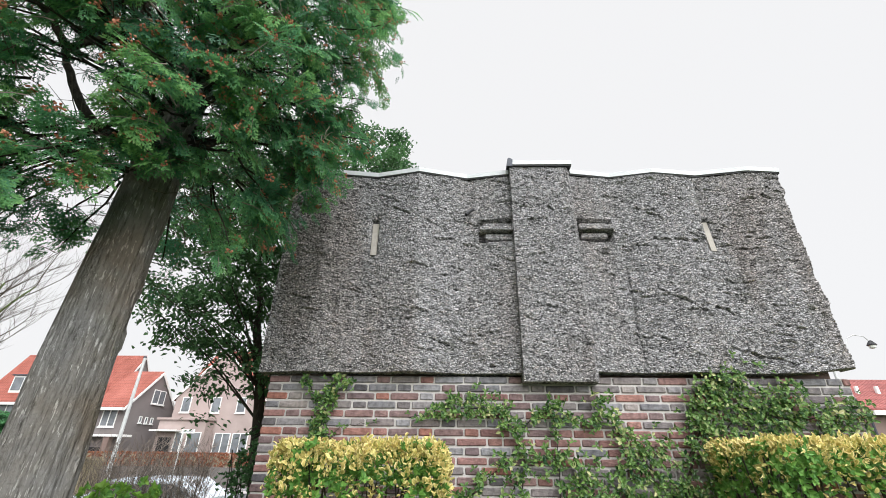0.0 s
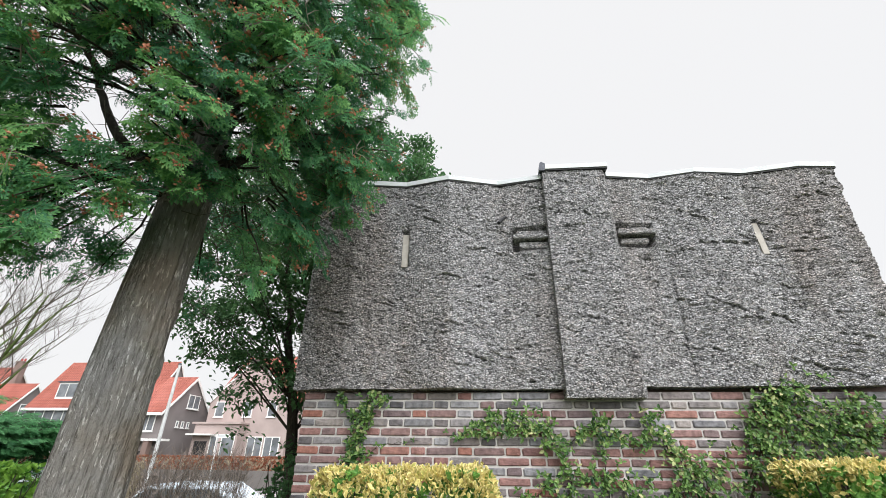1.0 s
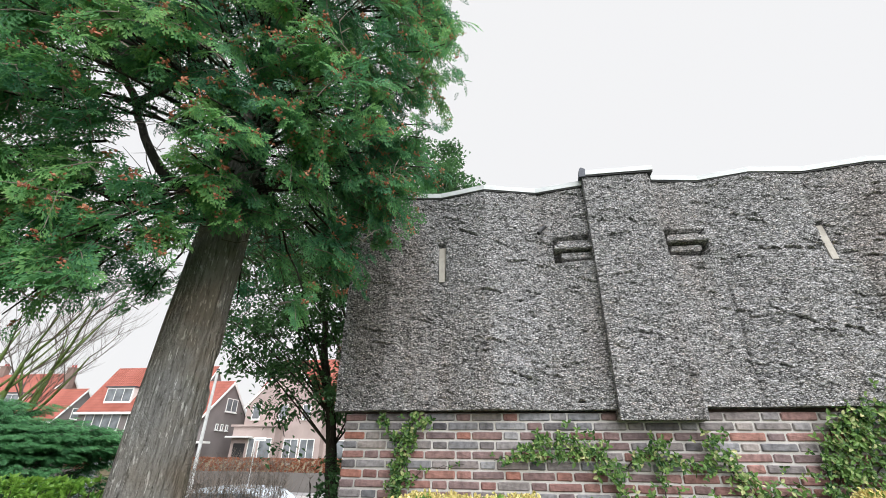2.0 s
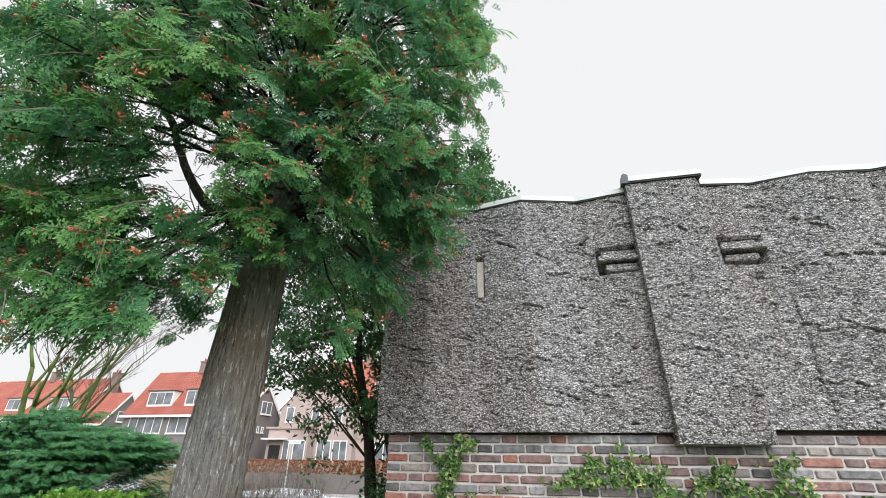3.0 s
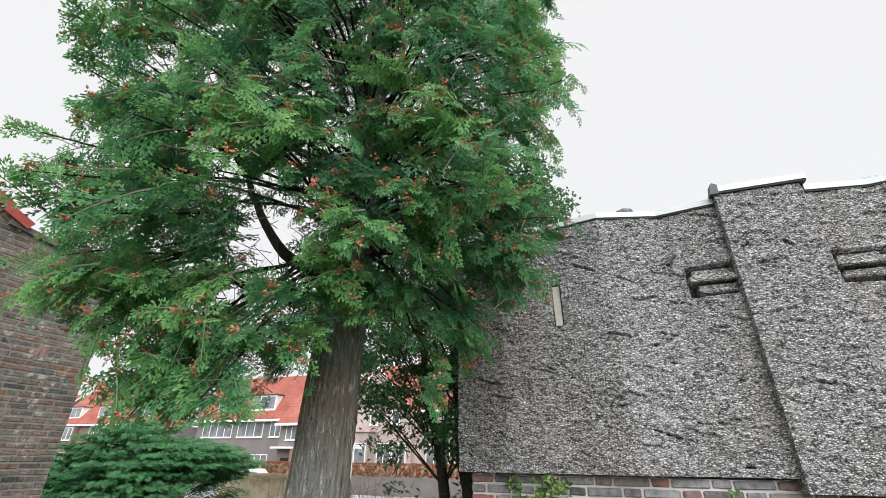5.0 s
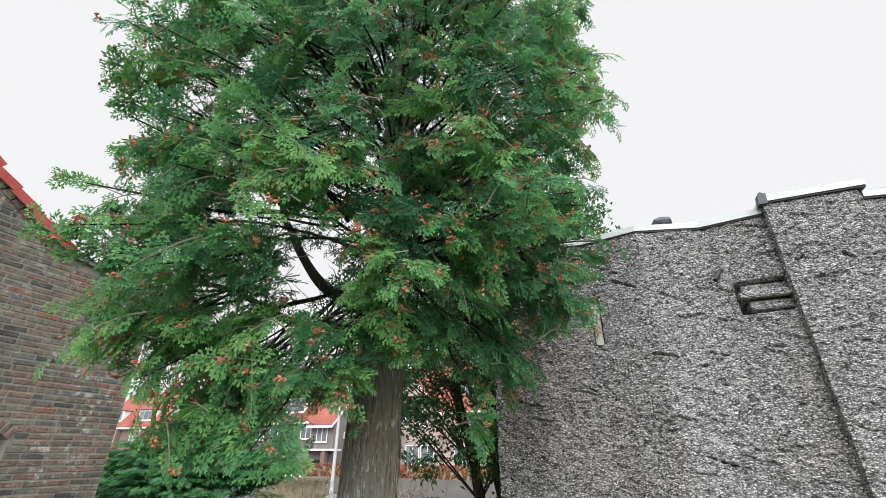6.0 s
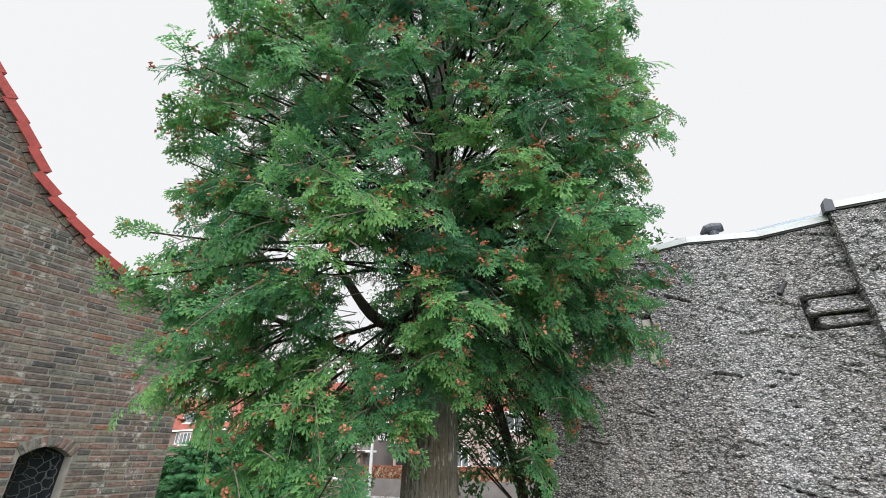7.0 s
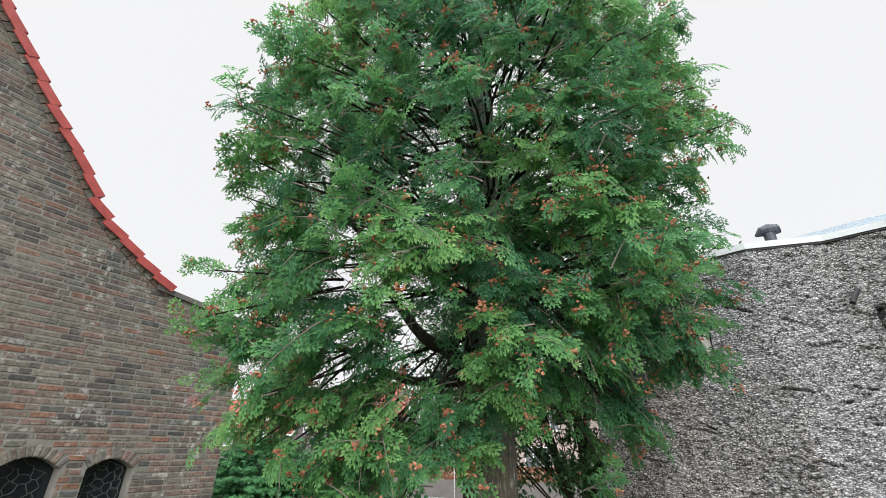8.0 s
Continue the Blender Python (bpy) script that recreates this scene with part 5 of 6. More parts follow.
def build_juniper(cx, cy):
    """Long feathery plumes that rise outwards in shelves over a broad mound, the right-hand ones overhanging, with soft drooping side shoots."""
    rng = random.Random(5)
    z0 = ground_height(cy)
    t = thing("juniper", (cx, cy, z0), "broad spreading green juniper in level drooping tiers", "shrub")
    wood = Geo()
    shoots = [[] for _ in range(5)]
    lo, hi = JUNIPER_X[0], JUNIPER_X[-1]
    made = 0
    while made < 840:
        x = rng.uniform(lo if made % 3 else -13.0, hi)
        share = rng.uniform(0.2, 1.0) if made % 5 else rng.uniform(0.9, 1.0)
        z = z0 + (np.interp(x, JUNIPER_X, JUNIPER_TOP) - z0) * share
        z = 0.5 * z + 0.5 * (math.floor(z / 0.24) * 0.24 + 0.2)
        if x > -10.9 and z < 2.05 + 0.33 * (x + 10.9):
            continue
        narrow = min(1.0, (hi + 0.5 - x) / 3.0, (x - lo + 0.6) / 3.0)
        deep = math.sqrt(max(0.0, 1.0 - share * share)) * narrow
        y = cy + (-2.5 * deep if rng.random() < 0.8 else 2.0 * deep) + rng.uniform(-0.3, 0.3)
        tip = np.array([x, y, z])
        out = unit(np.array([(x - cx) * 0.55 + rng.uniform(-0.5, 1.1), (y - cy) * 0.55 + rng.uniform(-0.35, 0.35), 0]))
        lat = np.array([-out[1], out[0], 0])
        ln = rng.uniform(1.0, 1.9)
        rise = rng.uniform(0.22, 0.5)
        w = np.linspace(0, 1, 7)[:, None]
        path = tip - out * ln * (1 - w) + np.array([0, 0, 1.0]) * (-rise * ln * (1 - w) ** 1.3 - 0.05 * w ** 4) + lat * 0.06 * np.sin(w * 5 + x)
        tube(wood, path, np.linspace(0.014, 0.004, 7), 3, False)
        made += 1
        young = rng.uniform(-0.12, 0.16)
        for w in np.linspace(0.12, 1, 16):
            p = np.array([np.interp(w, np.linspace(0, 1, 7), path[:, c]) for c in range(3)])
            wide = 0.19 * (1.08 - w) ** 0.6
            for side in (-1, 1):
                off = side * rng.uniform(0.0, wide)
                shoots[0].append(p + lat * off + np.array([0, 0, rng.gauss(0, 0.02) - 0.25 * abs(off)]))
                shoots[1].append(unit(out + lat * side * rng.uniform(0.15, 0.75) + np.array([0, 0, rng.uniform(-0.55, 0.12)])))
                shoots[2].append(unit(np.array([rng.uniform(-0.4, 0.4), rng.uniform(-0.4, 0.4), 0.9]) + out * 0.35 - lat * side * 0.2))
                shoots[3].append(rng.uniform(0.15, 0.26))
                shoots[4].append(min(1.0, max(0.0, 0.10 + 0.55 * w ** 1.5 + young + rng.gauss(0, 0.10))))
    part("branchwork", wood, BARK_DARK, t, "", False, "stuff")
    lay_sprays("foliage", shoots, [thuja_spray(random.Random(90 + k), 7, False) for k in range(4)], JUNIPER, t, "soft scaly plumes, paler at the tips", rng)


build_juniper(-15.0, 10.8)


# ---------------------------------------------------------------- hedges, creepers and shrubs
def clipped_hedge(name, label, lo, hi, leaf, mats, seed, dense, round_by=0.08, cat="hedge", open_by=0.02, front_green=0.0, rim=None, core=None):
    """A clipped block of leafy shoots: stems inside, rosettes over its faces. mats: (outer leaves, inner leaves)."""
    rng = random.Random(seed)
    lo, hi = np.array(lo, float), np.array(hi, float)
    mid = (lo + hi) / 2
    t = thing(name, (mid[0], mid[1], lo[2]), label, cat)
    wood = Geo()
    for _ in range(int(30 * max(1, (hi[0] - lo[0])))):
        x, y = rng.uniform(lo[0] + 0.1, hi[0] - 0.1), rng.uniform(lo[1] + 0.1, hi[1] - 0.1)
        tube(wood, [(x, y, lo[2] - 0.03), (x + rng.uniform(-0.1, 0.1), y + rng.uniform(-0.1, 0.1), (lo[2] + hi[2]) / 2), (x + rng.uniform(-0.2, 0.2), y + rng.uniform(-0.15, 0.15), hi[2] - 0.08)], [0.012, 0.009, 0.004], 5, False)
    part("stemwork", wood, BARK_DARK, t, "", False, "stuff")
    d = hi - lo
    faces = [(d[0] * d[1], 2, 1), (d[0] * d[2], 1, 0), (d[0] * d[2] * 0.25, 1, 1), (d[1] * d[2], 0, 0), (d[1] * d[2], 0, 1)]
    outer, inner = ([], [], [], []), ([], [], [], [])
    for area, axis, end in faces:
        for _ in range(int(area * dense * (0.32 if axis != 2 and hi[2] - lo[2] > 1.2 else 1.0))):
            p = lo + d * np.array([rng.random(), rng.random(), rng.random()])
            depth = abs(rng.gauss(0, open_by))
            layer = rng.random()
            if axis != 2 and cat == "hedge" and hi[2] - lo[2] > 1.2:
                p[2] = hi[2] - (hi[2] - lo[2]) * rng.random() ** 2.6
            p[axis] = (hi[axis] - depth) if end else (lo[axis] + depth)
            n = np.zeros(3)
            n[axis] = 1 if end else -1
            bump = 0.03 * noise.noise(Vector(p * 4.0)) + 0.018 * noise.noise(Vector(p * 13.0))
            e = np.minimum(p - lo, hi - p)
            e[axis] = 9
            near = min(e)
            p = p + n * (bump - (max(0, round_by - near) ** 2) / round_by)
            into = outer
            if layer < (0.22 if rim else 0.36):
                p = p - n * (rng.uniform(0.03, 0.13) + (0.035 if axis == 2 else 0.0))
                into = inner
            elif axis != 2 and rng.random() < front_green * min(1.0, (hi[2] - p[2]) / 0.35 + 0.15):
                into = inner
            f = n * 0.9 + np.array([rng.uniform(-0.6, 0.6), rng.uniform(-0.6, 0.6), rng.uniform(0.0, 0.7)])
            a = unit(np.cross(f, [rng.uniform(-1, 1), rng.uniform(-1, 1), rng.uniform(-1, 1)]))
            into[0].append(p)
            into[1].append(a)
            into[2].append(unit(f))
            into[3].append(leaf * rng.uniform(0.7, 1.25))
    def lay(form, data, mat, nm, label=""):
        g = Geo()
        at, fwd, up, size = map(np.array, data)
        fr = turn_frames(fwd, up)
        v = np.einsum("kc,ncd->nkd", form[0], fr) * size[:, None, None] + at[:, None]
        g.add(v.reshape(-1, 3), (form[1][None] + (np.arange(len(at)) * len(form[0]))[:, None, None]).reshape(-1, 4))
        part(nm, g, mat, t, label, False, "stuff")
    if rim is None:
        form = leaf_rosette(random.Random(seed + 3), 5, 0.58, 1.5, False)
        lay(form, outer, mats[0], "leafage")
        lay(form, inner, mats[1], "inner_leafage")
    else:
        heart, edge = rimmed_leaf()
        many = ([], [], [], [])
        for p, f, n, size in zip(*outer):
            for k in range(3):
                q = unit(n * rng.uniform(0.3, 1.1) + np.array([rng.uniform(-0.9, 0.9), rng.uniform(-0.9, 0.9), rng.uniform(-0.2, 0.9)]))
                many[0].append(p + np.array([rng.gauss(0, 0.012) for _ in range(3)]))
                many[1].append(q)
                many[2].append(unit(np.cross(q, [rng.uniform(-1, 1), rng.uniform(-1, 1), rng.uniform(-0.4, 0.4)])))
                many[3].append(size * rng.uniform(0.8, 1.2))
        outer = many
        inner[3][:] = [q * 1.5 for q in inner[3]]
        lay(heart, outer, mats[0], "leafage", "green-gold leaf centres")
        lay(edge, outer, rim, "variegation", "cream-yellow leaf margins")
        lay(leaf_rosette(random.Random(seed + 3), 5, 0.55, 1.1, False), inner, mats[1], "inner_leafage")
    if core is not None:
        g = Geo()
        box(g, tuple(lo + np.array([0.07, 0.07, 0.0])), tuple(hi - np.array([0.07, 0.07, 0.06])), 0.05)
        part("twig_core", g, core, t, "", False, "stuff")
    return t


def rimmed_leaf():
    """A cupped oval leaf in two forms: its middle, and the margin round it."""
    heart, edge = ([], []), ([], [])

    def at(u, k):
        return (k * 0.31, u, 0.16 * k * k - 0.22 * u * u)
    rows = ((0.06, 0.28, 0.16), (0.38, 0.95, 0.60), (0.72, 0.98, 0.58), (0.88, 0.66, 0.2))
    for u, w, h in rows:
        heart[0].extend([at(u, -h), at(u, h)])
        edge[0].extend([at(u, -w), at(u, -h), at(u, h), at(u, w)])
    edge[0].extend([at(1.0, -0.28), at(1.0, 0.28)])
    for r in range(3):
        heart[1].append((2 * r, 2 * r + 1, 2 * r + 3, 2 * r + 2))
        edge[1].extend([(4 * r, 4 * r + 1, 4 * r + 5, 4 * r + 4), (4 * r + 2, 4 * r + 3, 4 * r + 7, 4 * r + 6)])
    edge[1].extend([(12, 13, 17, 16), (13, 14, 15, 17)])
    return tuple((np.array(v), np.array(q)) for v, q in (heart, edge))


clipped_hedge("golden_hedge", "clipped golden-leaved evergreen hedge block before the brick wall", (-0.77, 2.0, 0), (0.08, 2.93, 1.875), 0.025, (GOLD_HEART, HEDGE_GREEN), 11, 2100, front_green=0.16, rim=GOLD)
clipped_hedge("golden_hedge", "golden-topped evergreen hedge, greener below, before the brick wall", (1.82, 2.35, 0), (3.5, 3.05, 1.93), 0.028, (GOLD_HEART, HEDGE_GREEN), 12, 1500, front_green=0.75, rim=GOLD)
clipped_hedge("green_shrub", "low bright green leafy shrub beside the thuja", (-2.2, 2.35, 0), (-1.58, 2.95, 1.66), 0.05, (LAUREL, HEDGE_GREEN), 13, 420, 0.3, "shrub", 0.07)
clipped_hedge("green_shrub", "bright green leafy shrub on the lawn", (-6.0, 3.9, 0), (-4.5, 4.8, 1.83), 0.085, (LAUREL, HEDGE_GREEN), 14, 260, 0.4, "shrub", 0.08)
clipped_hedge("evergreen_shrub", "small dark evergreen shrub at the building's corner", (-2.1, 4.1, 0), (-1.45, 4.8, 1.95), 0.04, (YEW, YEW), 15, 700, 0.3, "shrub", 0.05)
clipped_hedge("beech_hedge", "clipped russet beech hedge behind a low garden wall", (-36, 32.22, 0.9), (-9.5, 33.1, 1.86), 0.15, (BEECH, BEECH), 16, 70, core=BROWN_HEDGE)
clipped_hedge("brown_hedge", "clipped dry brown hedge block by the street", (-18.0, 17.6, -0.3), (-14.3, 18.6, 1.64), 0.055, (BROWN_HEDGE, BROWN_HEDGE), 17, 620, core=BROWN_HEDGE)


def bare_shrub(lo, hi, seed):
    rng = random.Random(seed)
    t = thing("bare_shrub", ((lo[0] + hi[0]) / 2, (lo[1] + hi[1]) / 2, lo[2]), "row of thin leafless twigs by the street", "shrub")
    g, side = Geo(), Geo()
    for _ in range(270):
        x, y = rng.uniform(lo[0], hi[0]), rng.uniform(lo[1], hi[1])
        h = (hi[2] - lo[2]) * rng.uniform(0.75, 1.0)
        lx, ly = rng.uniform(-0.35, 0.35), rng.uniform(-0.35, 0.35)
        pts = [np.array([x + lx * w * w + rng.uniform(-0.02, 0.02), y + ly * w * w, lo[2] + h * w]) for w in np.linspace(0, 1, 6)]
        tube(g, pts, np.linspace(0.008, 0.002, 6), 4, False)
        for _ in range(11):
            p = pts[rng.randint(1, 5)]
            d = np.array([rng.uniform(-1, 1), rng.uniform(-1, 1), rng.uniform(0.3, 1.2)])
            tube(side, [p, p + d * 0.13, p + d * 0.22 + np.array([0, 0, 0.05])], [0.004, 0.003, 0.0015], 3, False)
    part("stemwork", g, TWIG_DARK, t, "", False, "stuff")
    part("twigwork", side, TWIG, t, "", False, "stuff")


bare_shrub((-6.9, 8.0, -0.15), (-4.5, 8.8, 1.98), 41)


def build_creeper():
    """Stems climb the brick wall; leaves sit along them, thicker in some places."""
    rng = random.Random(61)
    t = thing("creeper", (1.3, FRONT - 0.03, 0), "green climbing creeper with thin stems over the brick wall", "creeper")
    wood = Geo()
    at, fwd, up, size = [], [], [], []

    def runner(pts, r, leaves, spread):
        pts = np.array(pts, float)
        u = np.linspace(0, 1, 16)
        q = np.stack([np.interp(u, np.linspace(0, 1, len(pts)), pts[:, k]) for k in range(2)], 1)
        q[1:-1] += np.array([[rng.uniform(-0.018, 0.018), rng.uniform(-0.018, 0.018)] for _ in range(14)])
        line = np.array([(x, FRONT - 0.014 - rng.uniform(0, 0.012), z) for x, z in q])
        tube(wood, line, np.linspace(r, r * 0.4, 16), 5, False)
        for _ in range(int(leaves * 0.46)):
            w = rng.random() ** 0.9
            p = np.array([np.interp(w, u, line[:, k]) for k in range(3)])
            out = abs(rng.gauss(0, 0.035)) + 0.012
            at.append(p + np.array([rng.gauss(0, spread), -out, rng.gauss(0, spread)]))
            fwd.append([rng.uniform(-1, 1), rng.uniform(-0.4, 0.1), rng.uniform(-1, 0.6)])
            up.append([rng.uniform(-0.5, 0.5), -1.0, rng.uniform(0.1, 0.9)])
            size.append(rng.uniform(0.026, 0.056))
    # the narrow climber
    runner([(-0.86, 0.1), (-0.88, 1.2), (-0.92, 1.75), (-0.87, 2.05), (-0.80, 2.34)], 0.006, 2 * 249, 0.042)
    runner([(-0.90, 1.9), (-0.84, 2.2), (-0.68, 2.36)], 0.004, 96, 0.025)
    runner([(-0.90, 2.15), (-1.0, 2.33), (-1.05, 2.38)], 0.004, 40, 0.02)
    runner([(-0.86, 1.92), (-0.7, 2.02), (-0.42, 2.055)], 0.003, 12, 0.01)
    # wisps towards the strip
    runner([(0.55, 1.3), (0.62, 1.9), (0.45, 2.15), (0.25, 2.26)], 0.006, 201, 0.045)
    runner([(0.50, 2.10), (0.22, 2.13), (-0.22, 2.085)], 0.005, 124, 0.022)
    runner([(0.48, 2.12), (0.15, 2.20), (-0.05, 2.16)], 0.004, 112, 0.025)
    runner([(0.55, 2.0), (0.75, 2.12), (0.98, 2.08), (1.15, 2.05)], 0.004, 128, 0.025)
    runner([(0.80, 1.2), (0.86, 1.8), (0.84, 2.12), (0.82, 2.2)], 0.005, 144, 0.035)
    runner([(0.1, 1.5), (0.3, 1.68), (0.55, 1.85)], 0.005, 144, 0.03)
    runner([(0.5, 1.2), (0.45, 1.55), (0.65, 1.8), (0.95, 1.86)], 0.006, 220, 0.06)
    runner([(0.7, 1.0), (0.95, 1.5), (1.0, 1.78)], 0.006, 403, 0.08)
    runner([(1.15, 0.6), (1.1, 1.4), (1.3, 1.75), (1.55, 1.92)], 0.007, 595, 0.085)
    runner([(1.5, 0.2), (1.55, 1.2), (1.75, 1.8), (1.95, 2.2), (2.2, 2.36)], 0.008, 768, 0.085)
    runner([(1.6, 1.6), (1.35, 1.95), (1.2, 2.13), (1.18, 2.25)], 0.005, 201, 0.035)
    runner([(1.9, 1.4), (2.0, 1.9), (2.35, 2.15), (2.55, 2.3)], 0.007, 595, 0.09)
    runner([(2.1, 1.8), (2.5, 2.1), (2.85, 2.12), (3.02, 2.16)], 0.006, 499, 0.06)
    runner([(2.2, 1.5), (2.6, 1.9), (2.95, 1.98)], 0.006, 503, 0.08)
    runner([(1.7, 1.7), (1.85, 2.05), (2.0, 2.28), (2.1, 2.36)], 0.005, 170, 0.06)
    runner([(2.0, 2.0), (2.3, 2.2), (2.6, 2.2)], 0.005, 170, 0.06)
    runner([(1.8, 2.0), (1.9, 2.3), (2.3, 2.37)], 0.005, 153, 0.04)
    runner([(0.3, 1.0), (0.9, 1.45), (1.6, 1.55), (2.4, 1.6)], 0.007, 864, 0.11)
    part("stemwork", wood, BARK_DARK, t, "", False, "stuff")
    g = Geo()
    scatter(g, leaf_rosette(random.Random(3), 3, 0.46, 0.6, False), at, fwd, up, size)
    part("leafage", g, IVY, t, "", False, "stuff")


build_creeper()


# ---------------------------------------------------------------- far houses
def pane_window(parent, c, size, normal, cols=2):
    """A white-framed window: frame, panes, sill. normal: 'y' looks to -y, 'x' to +x."""
    w, h = size
    x, y, z = c
    t = 0.07

    def put(g, a0, a1, z0, z1, d0, d1):
        if normal == "y":
            box(g, (x + a0, y - d1, z + z0), (x + a1, y - d0, z + z1))
        else:
            box(g, (x + d0, y + a0, z + z0), (x + d1, y + a1, z + z1))
    us = sorted([-w / 2 + (w - t) * k / cols for k in range(cols + 1)] + [-w / 2 + (w - t) * k / cols + t for k in range(cols + 1)])
    vs = [-h / 2, -h / 2 + t, h / 2 - t, h / 2]
    bm = bmesh.new()
    grid = {(i, j): bm.verts.new((x + u, y + 0.02, z + q) if normal == "y" else (x - 0.02, y + u, z + q)) for i, u in enumerate(us) for j, q in enumerate(vs)}
    for i in range(len(us) - 1):
        for j in range(3):
            if j != 1 or i % 2 == 0:
                bm.faces.new((grid[i, j], grid[i + 1, j], grid[i + 1, j + 1], grid[i, j + 1]))
    grown = bmesh.ops.extrude_face_region(bm, geom=list(bm.faces))
    for q in grown["geom"]:
        if isinstance(q, bmesh.types.BMVert):
            q.co += Vector((0, -0.07, 0)) if normal == "y" else Vector((0.07, 0, 0))
    bmesh.ops.recalc_face_normals(bm, faces=list(bm.faces))
    f = add_bm(Geo(), bm)
    win = part("window", f, WHITE, parent, "white-painted window")
    for k in range(cols):
        p = Geo()
        a = -w / 2 + (w - t) * k / cols + t
        put(p, a, a + (w - t) / cols - t, -h / 2 + t, h / 2 - t, -0.01, 0.02)
        part("pane", p, PANE, win)
    s = Geo()
    put(s, -w / 2 - 0.05, w / 2 + 0.05, -h / 2 - 0.08, -h / 2 - 0.003, -0.02, 0.12)
    part("sill", s, WHITE, win)


def gable_house(parent, x0, x1, y0, y1, eave, ridge, wall_mat, roof_mat, base=-0.3, along="x", over=0.25):
    """Walls with gables, two roof slabs, white gutter and verge boards."""
    g = Geo()
    if along == "x":
        m = (y0 + y1) / 2
        prism(g, [(y0, base), (y0, eave), (m, ridge - 0.12), (y1, eave), (y1, base)], "x", x0, x1)
    else:
        m = (x0 + x1) / 2
        prism(g, [(x0, base), (x0, eave), (m, ridge - 0.12), (x1, eave), (x1, base)], "y", y0, y1)
    part("wall", g, wall_mat, parent)
    for s in (-1, 1):
        r, b = Geo(), Geo()
        if along == "x":
            ye = (y0 - over) if s < 0 else (y1 + over)
            slope = (ridge - eave) / ((y1 - y0) / 2)
            ze = eave - over * slope
            prism(r, [(ye, ze), (ye, ze + 0.16), (m, ridge + 0.08), (m, ridge - 0.10)], "x", x0 - 0.08, x1 + 0.08)
            prism(b, [(ye, ze - 0.12), (ye, ze + 0.10), (m, ridge + 0.02), (m, ridge - 0.24)], "x", x1 + 0.083, x1 + 0.14)
            gut = Geo()
            box(gut, (x0 - 0.1, min(ye - 0.14 * -s, ye) - (0.14 if s < 0 else 0), ze - 0.16), (x1 + 0.1, max(ye, ye + 0.14 * s), ze + 0.05))
        else:
            xe = (x0 - over) if s < 0 else (x1 + over)
            slope = (ridge - eave) / ((x1 - x0) / 2)
            ze = eave - over * slope
            prism(r, [(xe, ze), (xe, ze + 0.16), (m, ridge + 0.08), (m, ridge - 0.10)], "y", y0 - 0.08, y1 + 0.08)
            prism(b, [(xe, ze - 0.12), (xe, ze + 0.10), (m, ridge + 0.02), (m, ridge - 0.24)], "y", y0 - 0.14, y0 - 0.083)
            gut = None
        part("roof", r, roof_mat, parent, "clay pantiles")
        part("verge_board", b, WHITE, parent)
        if gut:
            part("gutter", gut, WHITE, parent)


def dormer(parent, x, y, z, w, h, depth):
    g = Geo()
    box(g, (x - w / 2, y, z - h / 2 - 0.1), (x + w / 2, y + depth, z + h / 2 + 0.1))
    d = part("dormer", g, WHITE, parent, "white flat-roofed dormer")
    r = Geo()
    box(r, (x - w / 2 - 0.12, y - 0.15, z + h / 2 + 0.103), (x + w / 2 + 0.12, y + depth + 0.3, z + h / 2 + 0.2))
    part("dormer_roof", r, LEAD, d)
    f = Geo()
    for k in range(3):
        a = x - w / 2 + 0.12 + k * (w - 0.2) / 3
        box(f, (a, y - 0.02, z - h / 2 + 0.08), (a + (w - 0.2) / 3 - 0.08, y - 0.004, z + h / 2 - 0.05))
    part("dormer_pane", f, PANE, d)


def chimney(parent, x, y, z0, z1):
    g = Geo()
    box(g, (x - 0.45, y - 0.3, z0), (x + 0.45, y + 0.3, z1), 0.02)
    box(g, (x - 0.5, y - 0.35, z1 + 0.003), (x + 0.5, y + 0.35, z1 + 0.12))
    c = part("chimney", g, BRICK_FAR, parent)
    for k in (-0.2, 0.2):
        p = Geo()
        tube(p, [(x + k, y, z1 + 0.12), (x + k, y, z1 + 0.45)], [0.11, 0.09], 8)
        part("chimney_pot", p, VERGE, c)


